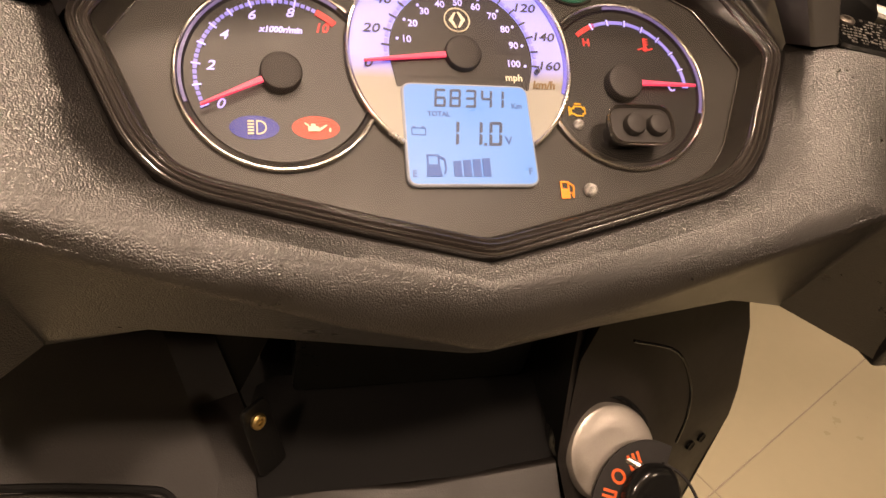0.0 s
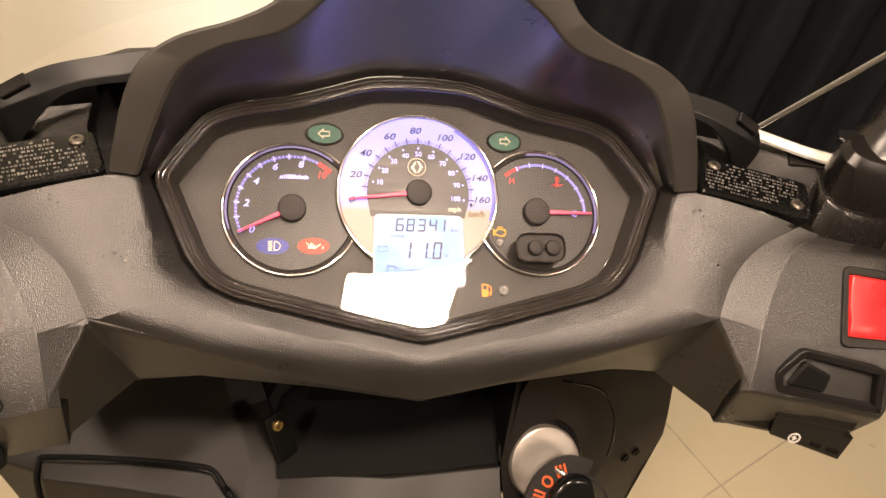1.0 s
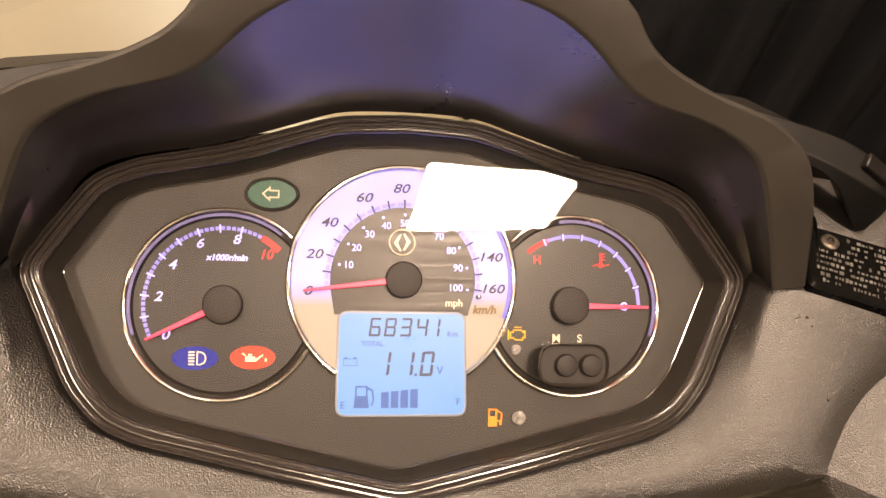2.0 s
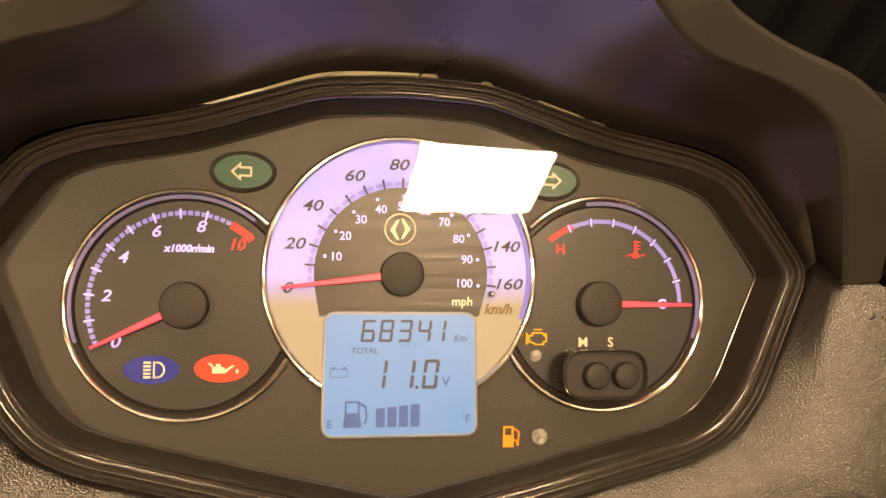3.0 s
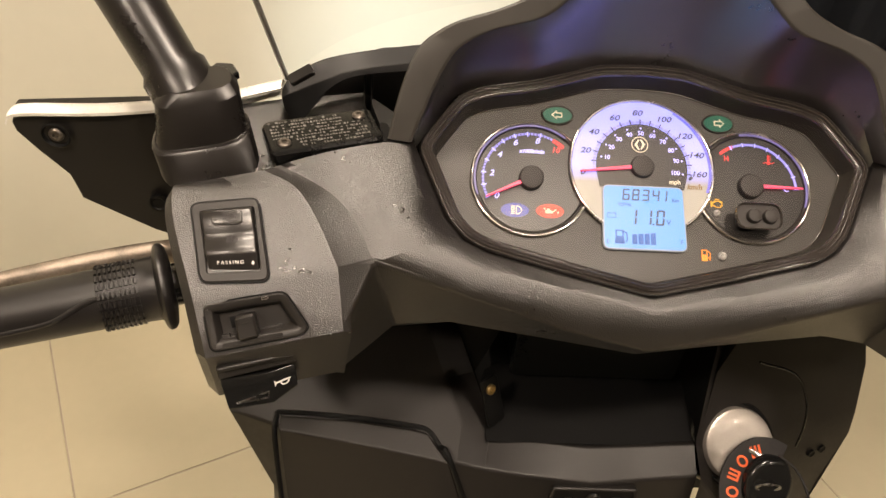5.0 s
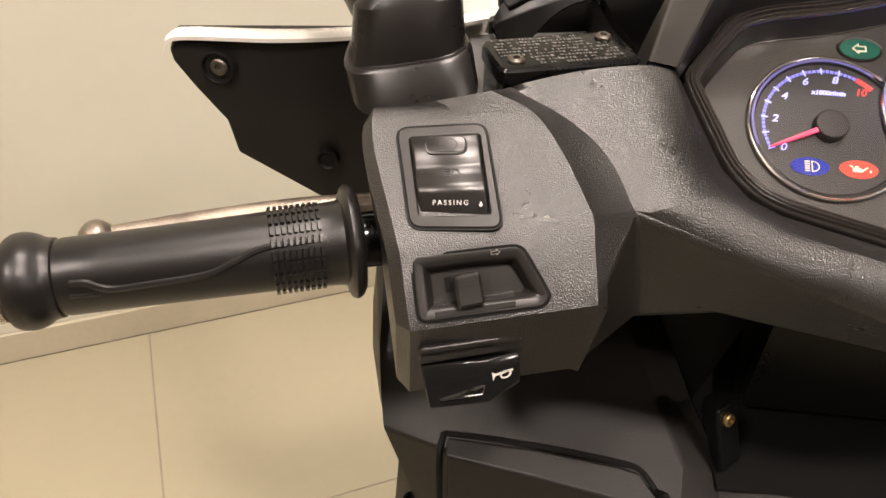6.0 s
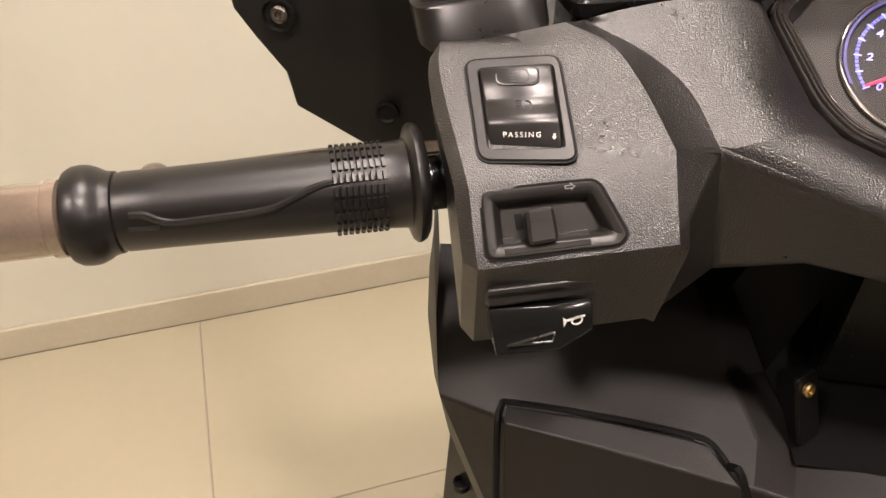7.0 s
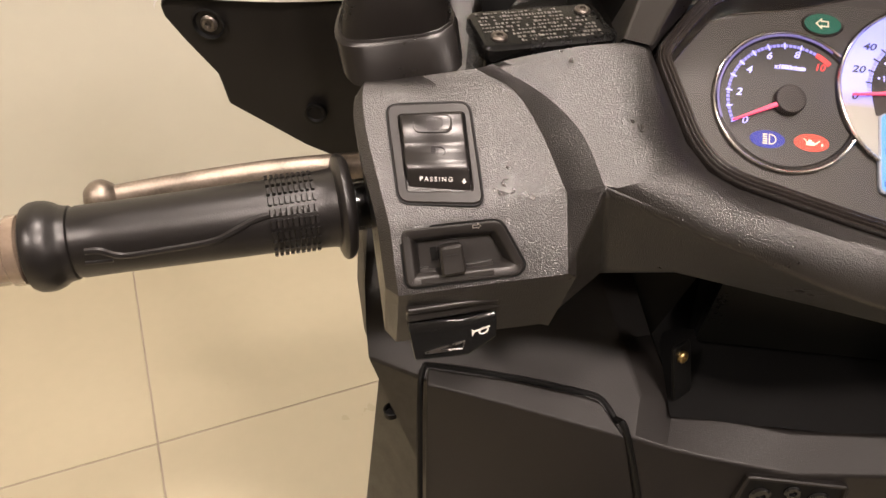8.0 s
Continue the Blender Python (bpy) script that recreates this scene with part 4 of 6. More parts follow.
def cut(ob, bm):
    """Cuts the closed bmesh out of a mesh object."""
    bmesh.ops.recalc_face_normals(bm, faces=bm.faces)
    me = bpy.data.meshes.new("cutter")
    bm.to_mesh(me)
    bm.free()
    tool = new("cutter", me)
    md = ob.modifiers.new("cut", "BOOLEAN")
    md.operation, md.solver, md.object = "DIFFERENCE", "EXACT", tool
    bpy.context.view_layer.update()
    ob.data = bpy.data.meshes.new_from_object(ob.evaluated_get(bpy.context.evaluated_depsgraph_get()))
    ob.modifiers.clear()
    bpy.data.objects.remove(tool)
    ob.data.set_sharp_from_angle(angle=radians(30))


def soften_edges(ob, width):
    md = ob.modifiers.new("edge", "BEVEL")
    md.width, md.segments, md.limit_method, md.angle_limit = width, 3, "ANGLE", radians(28)
    md.harden_normals = True


left_box = housing(-1, "left_switch_housing", "grained black switch housing with lighting, turn and horn switches")
right_box = housing(1, "right_switch_housing", "grained black switch housing with red stop switch and starter button")


def quad_frame(tl, tr, br, bl):
    """The frame of a roughly rectangular face: origin at its middle, x across, y up, z out of it."""
    tl, tr, br, bl = (Vector(p) for p in (tl, tr, br, bl))
    x = ((tr - tl) + (br - bl)).normalized()
    y = (tl - bl) + (tr - br)
    z = x.cross(y).normalized()
    return axes((tl + tr + br + bl) / 4, x, z)


# lighting switch: frame with a two-step rocker
PF = quad_frame((-0.2364, 0.0223, 1.0484), (-0.2044, 0.0225, 1.0501), (-0.1954, -0.0119, 1.0310), (-0.2275, -0.0121, 1.0292))
PF = PF @ Matrix.Translation((0, 0, 0.0002))
SWITCH_O = [(-0.0116, -0.0224), (0.0207, -0.0212), (0.0125, 0.0208), (-0.0202, 0.0177)]
SWITCH_I = [(-0.0086, -0.0178), (0.0162, -0.0162), (0.0106, 0.0160), (-0.0149, 0.0134)]


def switch_frame(m, o, i):
    """A raised flat frame with a deep hole; both outlines have the same corners."""
    o, i = rounded(o, 0.0046, 5), rounded(i, 0.0014, 5)
    return loft([[m @ Vector((*p, h)) for p in q] for q, h in ((o, -0.006), (o, 0.0003), (inset(o, 0.0005), 0.0009), (inset(i, -0.0006), 0.0009), (i, 0.0003), (i, -0.005))], True)


def rocker_block(m, i, rows):
    """A rocker that fills the hole i; rows give height against the share of the way up."""
    (x0, y0), (x1, y1), (x2, y2), (x3, y3) = inset(i, 0.0004)
    out = []
    for t, z in rows:
        a, b = Vector((x0 + (x3 - x0) * t, y0 + (y3 - y0) * t, 0)), Vector((x1 + (x2 - x1) * t, y1 + (y2 - y1) * t, 0))
        out.append([m @ (a.lerp(b, f) + Vector((0, 0, h))) for f, h in ((0, -0.006), (0, z - 0.0009), (0.012, z - 0.0003), (0.035, z), (0.965, z), (0.988, z - 0.0003), (1, z - 0.0009), (1, -0.006))])
    return loft(out, True, True)


bm = switch_frame(PF, SWITCH_O, SWITCH_I)
part("switch_frame", bm, M_FRAME, left_box, "smooth black frame round the lighting switch")
so = rounded(SWITCH_O, 0.0046, 5)
part("frame_groove", loft([[PF @ Vector((*p, w)) for p in inset(so, d)] for d, w in ((-0.0007, -0.0030), (-0.0007, 0.0003), (0.0003, 0.0002), (0.0003, -0.0030))], True), M_DEEP, left_box)
STEPS = ((0.0, -0.0018), (0.02, -0.0012), (0.10, 0.0003), (0.22, 0.0025), (0.24, 0.0029), (0.27, 0.0033), (0.32, 0.0034), (0.37, 0.0032), (0.46, 0.0022), (0.56, 0.0018), (0.62, 0.0022), (0.66, 0.0028), (0.80, 0.0036), (0.94, 0.0040), (0.98, 0.0036), (1.0, 0.0024))
rocker = part("rocker", rocker_block(PF, SWITCH_I, STEPS), M_ROCK, left_box, "glossy black two-step lighting rocker", 50)
SY = PF @ Matrix.Translation((-0.0010, 0.0095, 0.0037)) @ Matrix.Rotation(radians(4), 4, "X") @ Matrix.Rotation(radians(3), 4, "Z")
part("symbol_pad", loft([[SY @ Vector((*p, h)) for p in inset(rounded([(-0.0080, -0.0041), (0.0080, -0.0041), (0.0080, 0.0041), (-0.0080, 0.0041)], 0.0040, 6), d)] for d, h in ((0, -0.0010), (0.0002, -0.0002), (0.0005, 0.0001), (0.0009, 0.0001), (0.0016, -0.0002), (0.0026, -0.0004))], True, False), M_ROCK, left_box)
lamp_symbol(0.0002, 0.0, 1.1, SY, left_box, M_DPRINT, -0.0002)
lamp_symbol(0.0014, -0.0014, 0.95, PF, left_box, M_DPRINT, 0.0022)
part("switch_text", lettering("PASSING", 0.0025, PF @ Matrix.Translation((0.0020, -0.0127, 0.0017)) @ Matrix.Rotation(radians(27), 4, "X") @ Matrix.Rotation(radians(2), 4, "Z"), extra_bold=0.00001, spacing=1.42), M_WPRINT, left_box)
bm = solid([(0.0123, -0.0120), (0.0131, -0.0120), (0.0131, -0.0130), (0.0136, -0.0130), (0.0127, -0.0140), (0.0118, -0.0130), (0.0123, -0.0130)], 0.0, 0.0004, PF @ Matrix.Translation((0.0, -0.0127, 0.0013)) @ Matrix.Rotation(radians(27), 4, "X") @ Matrix.Translation((0.0, 0.0130, 0.0)))
part("arrow_symbol", bm, M_WPRINT, left_box)

# turn signal switch: smooth frame round a real hollow, with a sliding knob
TF = quad_frame((-0.2292, -0.0228, 1.0232), (-0.163, -0.005, 1.0334), (-0.159, -0.0254, 1.0101), (-0.2236, -0.037, 1.0000))
TF.translation = (-0.2030, -0.0257, 1.0139)
to = rounded([(-0.0205, -0.0092), (0.0229, -0.0110), (0.0260, -0.0078), (0.0187, 0.0112), (-0.0196, 0.0133)], 0.0034, 4)
cut(left_box, solid(inset(to, 0.0026), -0.0085, 0.0060, TF))
soften_edges(left_box, 0.0022)
part("frame_groove", loft([[TF @ Vector((*p, w)) for p in inset(to, d)] for d, w in ((-0.0009, -0.0020), (-0.0009, 0.0004), (0.0003, 0.0004), (0.0003, -0.0020))], True), M_DEEP, left_box)
ti = rounded([(-0.0143, -0.0037), (0.0166, -0.0050), (0.0182, -0.0037), (0.0146, 0.0056), (-0.0139, 0.0072)], 0.0008, 4)
tm = [tuple(Vector(p).lerp(Vector(q), 0.30)) for p, q in zip(inset(to, 0.0030), ti)]
bm = loft([[TF @ Vector((*p, w)) for p in q] for q, w in ((to, -0.004), (to, 0.0008), (inset(to, 0.0005), 0.0013), (inset(to, 0.0030), 0.0013), (tm, 0.0006), (ti, -0.0046))], True)
part("switch_frame", bm, M_FRAME, left_box, "smooth black frame of the turn switch", 40)
part("switch_floor", solid(inset(ti, -0.0006), -0.0066, -0.0044, TF), M_FRAME, left_box)
bm = solid(rounded([(-0.0066, -0.0066), (0.0030, -0.0064), (0.0028, 0.0050), (-0.0062, 0.0048)], 0.0016, 3), -0.0044, 0.0050, TF, chamfer=0.0010)
solid([(-0.0042, 0.0012), (0.0010, 0.0012), (0.0010, 0.0016), (-0.0042, 0.0016)], 0.0049, 0.0053, TF, bm)
part("turn_knob", bm, M_FRAME, left_box, "black sliding turn-signal knob")
part("knob_slot", solid([(-0.0096, -0.0010), (-0.0070, -0.0010), (-0.0070, 0.0044), (-0.0096, 0.0044)], -0.0046, -0.0040, TF), M_DEEP, left_box)
bm = solid([(0.0034, -0.0066), (0.0140, -0.0066), (0.0140, -0.0042), (0.0034, -0.0042)], -0.0046, -0.0018, TF)
solid([(-0.0148, -0.0060), (-0.0086, -0.0060), (-0.0086, -0.0046), (-0.0110, -0.0046), (-0.0110, -0.0030), (-0.0148, -0.0030)], -0.0046, -0.0018, TF, bm)
part("slide_guide", bm, M_FRAME, left_box, bevel=0.0003)
part("guide_step", solid([(-0.0148, -0.0086), (0.0136, -0.0094), (0.0136, -0.0072), (-0.0148, -0.0064)], 0.0002, 0.0016, TF), M_FRAME, left_box, bevel=0.0003)
ao = [(0.0112, 0.0104), (0.0098, 0.0116), (0.0098, 0.0110), (0.0078, 0.0110), (0.0078, 0.0098), (0.0098, 0.0098), (0.0098, 0.0092)]
part("arrow_symbol", loft([[TF @ Vector((*p, w)) for p in q] for q, w in ((ao, 0.0012), (ao, 0.0016), (inset(ao, 0.00025), 0.0016), (inset(ao, 0.00025), 0.0012))], True), M_STEEL, left_box)

# horn button: bracket with two folded faces
HT = Matrix.Translation((0, -0.003, 0.0)) @ quad_frame((-0.2207, -0.0290, 0.9825), (-0.1834, -0.0200, 0.9860), (-0.1832, -0.0262, 0.9660), (-0.2151, -0.0376, 0.9626))
def horn_row(x, top, low, z0, z1):
    return [HT @ Vector(p) for p in ((x, top, -0.012), (x, top, z0 - 0.0012), (x * 1.01, top - 0.0024, z0), (x * 0.97, low + 0.0008, z1), (x * 0.96, low, z1 - 0.0008), (x * 0.96, low + 0.002, -0.012))]


bm = loft([horn_row(-0.0186, 0.0092, -0.0078, 0.0030, 0.0050), horn_row(0.0042, 0.0078, -0.0090, 0.0056, 0.0066), horn_row(0.0182, 0.0076, -0.0048, 0.0026, 0.0030)], True, True)
part("horn_button", bm, M_GLOSS, left_box, "glossy black horn button with a white horn mark", 30, bevel=0.0006)
bm = solid([(-0.0190, 0.0102), (0.0196, 0.0094), (0.0198, 0.0160), (-0.0188, 0.0174)], -0.014, 0.0044, HT)
part("horn_cap", bm, M_FRAME, left_box, "black shelf over the horn button", bevel=0.0012)
bm = solid([(-0.0186, 0.0152), (0.0192, 0.0138), (0.0194, 0.0166), (-0.0184, 0.0180)], -0.004, 0.0068, HT)
part("horn_bar", bm, M_FRAME, left_box, "rounded bar along the shelf", bevel=0.0012)
HS = HT @ Matrix.Translation((0.0106, 0.0010, 0.0049)) @ Matrix.Rotation(radians(16), 4, "Y")
bm = solid([(-0.0042, 0.0024), (-0.0030, 0.0012), (0.0044, 0.0012), (0.0044, 0.0005), (-0.0030, 0.0004), (-0.0042, -0.0012)], 0, 0.0003, HS)
ho = ellipse(0.0012, -0.0002, 0.0024, 0.0016, 18)
hi_ = ellipse(0.0012, -0.0002, 0.0017, 0.0010, 18)
loft([[HS @ Vector((*p, w)) for p in q] for q, w in ((ho, 0), (ho, 0.0003), (hi_, 0.0003), (hi_, 0))], True, False, bm)
part("horn_symbol", bm, M_WPRINT, left_box)
wo = [(-0.0136, -0.0042), (0.0022, -0.0050), (0.0034, -0.0014)]
part("wedge_mark", loft([[HT @ Vector((*p, w)) for p in q] for q, w in ((wo, 0.0044), (wo, 0.0068), (inset(wo, 0.00035), 0.0068), (inset(wo, 0.00035), 0.0044))], True), M_STEEL, left_box)

soften_edges(right_box, 0.0022)
# right side: red stop switch, starter button, hazard box
KF = quad_frame((0.2044, 0.0225, 1.0501), (0.2364, 0.0223, 1.0484), (0.2275, -0.0121, 1.0292), (0.1954, -0.0119, 1.0310)) @ Matrix.Translation((0.0105, 0, 0.0002))
part("switch_frame", switch_frame(KF, [(-x, y) for x, y in SWITCH_O], [(-x, y) for x, y in SWITCH_I]), M_FRAME, right_box, "smooth black frame round the stop switch")
bm = rocker_block(KF, [(-SWITCH_I[k][0], SWITCH_I[k][1]) for k in (1, 0, 3, 2)], ((0.0, 0.0006), (0.04, 0.0016), (0.25, 0.0026), (0.5, 0.0012), (0.75, 0.0014), (0.96, 0.0026), (1.0, 0.0016)))
part("stop_rocker", bm, M_KILL, right_box, "bright red engine stop rocker", 40)
SF = quad_frame((0.1884, -0.0156, 1.0244), (0.2233, -0.0231, 1.0211), (0.2206, -0.0346, 1.0022), (0.1800, -0.0262, 1.0056)) @ Matrix.Translation((0, 0, 0.0024))
so = rounded([(-0.0320, 0.0012), (-0.0280, -0.0086), (0.0290, -0.0088), (0.0225, 0.0152), (-0.0224, 0.0160)], 0.0034, 4)
part("switch_frame", loft([[SF @ Vector((*p, w)) for p in inset(so, d)] for d, w in ((0, -0.004), (0, 0.0006), (0.0006, 0.0011), (0.0034, 0.0011), (0.0040, 0.0004), (0.0046, -0.0046))], True), M_PLAIN, right_box, "recessed black frame of the hazard switch")
part("switch_floor", solid(inset(so, 0.0036), -0.0056, -0.0036, SF), M_PLAIN, right_box)
part("hazard_button", solid(rounded([(-0.0246, -0.0036), (-0.0040, -0.0036), (-0.0036, 0.0062), (-0.0190, 0.0098)], 0.0022, 4), -0.005, 0.0014, SF, chamfer=0.0012), M_GLOSS, right_box, bevel=0.0005)
SB = quad_frame((0.1770, -0.0200, 0.9930), (0.2240, -0.0290, 0.9905), (0.2250, -0.0370, 0.9660), (0.1820, -0.0280, 0.9690))
bm = solid(rounded([(-0.0150, -0.0065), (0.0280, -0.0150), (0.0292, 0.0014), (0.0225, 0.0032), (0.0250, 0.0105), (-0.0176, 0.0103)], 0.0012, 2), -0.016, 0.0030, SB, chamfer=0.001)
part("starter_button", bm, M_GLOSS, right_box, "glossy black starter button with a round white mark", bevel=0.0005)
part("starter_cap", solid([(-0.0190, 0.0070), (0.0245, 0.0070), (0.0245, 0.0130), (-0.0190, 0.0130)], -0.010, 0.0048, SB), M_PLAIN, right_box, bevel=0.0008)
part("starter_bridge", solid(rounded([(-0.0445, -0.0045), (-0.0135, -0.0070), (-0.0150, 0.0200), (-0.0400, 0.0200)], 0.0040, 4), -0.016, -0.0010, SB), M_PLAIN, right_box, "smooth black lower cover", bevel=0.001)
co, ci = ellipse(-0.0020, -0.0052, 0.0034, 0.0034, 28), ellipse(-0.0020, -0.0052, 0.0025, 0.0025, 28)
bm = loft([[SB @ Vector((*p, w)) for p in q] for q, w in ((co, 0.0030), (co, 0.0034), (ci, 0.0034), (ci, 0.0030))], True)
solid([(-0.0018, -0.0032), (-0.0038, -0.0052), (-0.0024, -0.0052), (-0.0028, -0.0074), (-0.0004, -0.0050), (-0.0018, -0.0050)], 0.0030, 0.0034, SB, bm)
part("starter_symbol", bm, M_WPRINT, right_box)
part("starter_mark", solid([(0.0080, -0.0080), (0.0140, -0.0090), (0.0144, -0.0064), (0.0084, -0.0054)], 0.0028, 0.0034, SB), M_DEEP, right_box)
part("starter_mark", solid([(0.0180, -0.0096), (0.0245, -0.0106), (0.0249, -0.0082), (0.0184, -0.0072)], 0.0028, 0.0034, SB), M_DEEP, right_box)

# ---------------------------------------------------------------- grips, levers, mirrors, reservoirs
def grip(s):
    """Handlebar grip with flange, ribbed field, wavy ridge and end bead."""
    gi, ge = Vector((0.2517 * s, 0.0060, 1.0043)), Vector((0.3690 * s, -0.0366, 0.9928))
    m = axes(gi, (0, 0, 1), ge - gi)
    prof = [(0.0080, -0.004), (0.0196, -0.0022), (0.0216, -0.0010), (0.0225, 0.0006), (0.0225, 0.0020), (0.0214, 0.0033), (0.0192, 0.0041), (0.0172, 0.0045), (0.0166, 0.0058), (0.0162, 0.0115), (0.0154, 0.0320), (0.0149, 0.0600), (0.0144, 0.0900),
            (0.0143, 0.1046), (0.0139, 0.1056), (0.0139, 0.1064), (0.0147, 0.1070), (0.0149, 0.1090), (0.0154, 0.1106), (0.0166, 0.1124), (0.0176, 0.1150), (0.0179, 0.1176), (0.0176, 0.1204), (0.0164, 0.1226), (0.0140, 0.1236), (0.0100, 0.1238)]
    g = part("handle_grip", lathe(prof, m, 56), M_RUBBER, scooter, "black rubber handlebar grip with ribbed field", 32)
    # raised ribs in rows near the flange
    for row in range(22):
        a = radians(row * 360 / 22 + 6)
        bm = bmesh.new()
        for k in range(9):
            c = m @ Matrix.Rotation(a, 4, "Z") @ Matrix.Translation((0.0162, 0, 0.0135 + k * 0.0022))
            solid([(-0.001, -0.0016), (0.0007, -0.0016), (0.0007, 0.0016), (-0.001, 0.0016)], -0.0007, 0.0007, c, bm, chamfer=0.0003)
        part("rib_strip", bm, M_RUBBER, g)
    # wavy ridges along the grip
    for turn in (0, 180):
        path = []
        for t, a in ((0.016, 58), (0.030, 57), (0.038, 52), (0.046, 40), (0.053, 30), (0.062, 26), (0.076, 24), (0.086, 23), (0.091, 27), (0.096, 37), (0.101, 39)):
            q = radians(a + turn + 78)
            r = 0.0154 - 0.0150 * t
            path.append(m @ Vector((r * math.cos(q), r * math.sin(q), t)))
        part("ridge", tube(smooth_path(path, 5), 0.0015, 8), M_RUBBER, g)
        low = [m @ Vector((0.0141 * math.cos(radians(a)), 0.0141 * math.sin(radians(a)), t)) for t, a in ((0.092, turn + 96), (0.097, turn + 97), (0.1018, turn + 98))]
        part("ridge", tube(smooth_path(low, 4), 0.0010, 8), M_RUBBER, g)
    # bare bar and the throttle collar between grip and housing
    part("handlebar_tube", lathe([(0.0095, -0.014), (0.0110, -0.012), (0.0110, -0.003), (0.009, -0.001)], m, 28), M_GLOSS, scooter, "bare black handlebar tube")
    part("bar_end_weight", lathe([(0.0120, 0.1237), (0.0140, 0.1250), (0.0140, 0.1290), (0.0128, 0.1300), (0.0132, 0.1320), (0.0134, 0.1600), (0.0130, 0.1700), (0.0128, 0.1950), (0.010, 0.197)], m, 36), M_SMOKE, scooter, "worn brownish metal bar end weight")
    return g


grip(-1)
grip(1)


def lever(s):
    pts = [(0.236, 0.0560, 0.9880), (0.2735, 0.0460, 0.9885), (0.300, 0.0375, 0.9885), (0.330, 0.0260, 0.9880), (0.350, 0.0180, 0.9875), (0.3600, 0.0135, 0.9875)]
    path = smooth_path([(x * s, y, z) for x, y, z in pts], 5)
    bm = tube(path, [0.0062 - 0.0018 * i / len(path) for i in range(len(path))], 14, flat=1.25)
    lv = part("brake_lever", bm, M_ALU, scooter, "scuffed aluminium brake lever with a ball end")
    c = Matrix.Translation((0.3630 * s, 0.0125, 0.9885))
    part("lever_ball", lathe([(0.001, -0.0078), (0.0045, -0.0066), (0.0070, -0.0036), (0.0079, 0.0), (0.0070, 0.0036), (0.0045, 0.0066), (0.001, 0.0078)], c, 24), M_ALU, lv)
    part("lever_pivot", solid(rounded([(-0.014, -0.012), (0.014, -0.012), (0.014, 0.012), (-0.014, 0.012)], 0.004), -0.010, 0.010, Matrix.Translation((0.236 * s, 0.056, 0.992))), M_GLOSS, scooter, "black lever bracket", bevel=0.001)


lever(-1)
lever(1)


def mirror(s):
    """Rear-view mirror stem in a moulded boot with its lock nut."""
    def v(x, y, z):
        return Vector((x * s, y, z))
    lo = [v(0.2040, 0.0440, 1.0500), v(0.2490, 0.0370, 1.0410), v(0.2610, 0.0500, 1.0420), v(0.2600, 0.0760, 1.0480), v(0.2180, 0.0800, 1.0540)]
    up = [v(0.2085, 0.0500, 1.0635), v(0.2560, 0.0455, 1.0550), v(0.2650, 0.0560, 1.0550), v(0.2640, 0.0820, 1.0600), v(0.2200, 0.0860, 1.0660)]
    up1 = [v(0.2100, 0.0515, 1.0650), v(0.2550, 0.0470, 1.0565), v(0.2635, 0.0570, 1.0565), v(0.2630, 0.0815, 1.0612), v(0.2210, 0.0855, 1.0675)]
    up2 = [v(0.2120, 0.0535, 1.0648), v(0.2545, 0.0490, 1.0565), v(0.2625, 0.0575, 1.0565), v(0.2615, 0.0810, 1.0612), v(0.2220, 0.0848, 1.0672)]
    top = [v(0.2150, 0.0600, 1.0840), v(0.2530, 0.0550, 1.0780), v(0.2610, 0.0620, 1.0775), v(0.2600, 0.0820, 1.0810), v(0.2235, 0.0860, 1.0860)]
    top2 = [v(0.2195, 0.0640, 1.0885), v(0.2490, 0.0600, 1.0840), v(0.2560, 0.0655, 1.0835), v(0.2550, 0.0800, 1.0860), v(0.2260, 0.0835, 1.0900)]
    b = part("mirror_boot", loft([soften(q) for q in (lo, up, up1, up2, top, top2)], True, True), M_BOOT, scooter, "smooth black moulded mirror boot", 30, bevel=0.0025, segments=3)
    n = axes(v(0.2285, 0.0800, 1.0860), (1, 0, 0), (-0.05 * s, -0.1, 1))
    part("lock_nut", lathe([(0.0085, -0.002), (0.0085, 0.0012), (0.0074, 0.0020), (0.0055, 0.0020)], n, 6), M_GLOSS, b, "small dull metal lock nut", 20)
    d = Vector((0.53 * s, 0.47, 0.70)).normalized()
    p = v(0.2430, 0.0730, 1.0700)
    part("mirror_stem", tube([p + d * k for k in (0.0, 0.02, 0.024, 0.10, 0.20, 0.33)], [0.0175, 0.0175, 0.0150, 0.0160, 0.0150, 0.0120], 26), M_BOOT, b, "thick black rubber-covered mirror stem")


mirror(-1)
mirror(1)


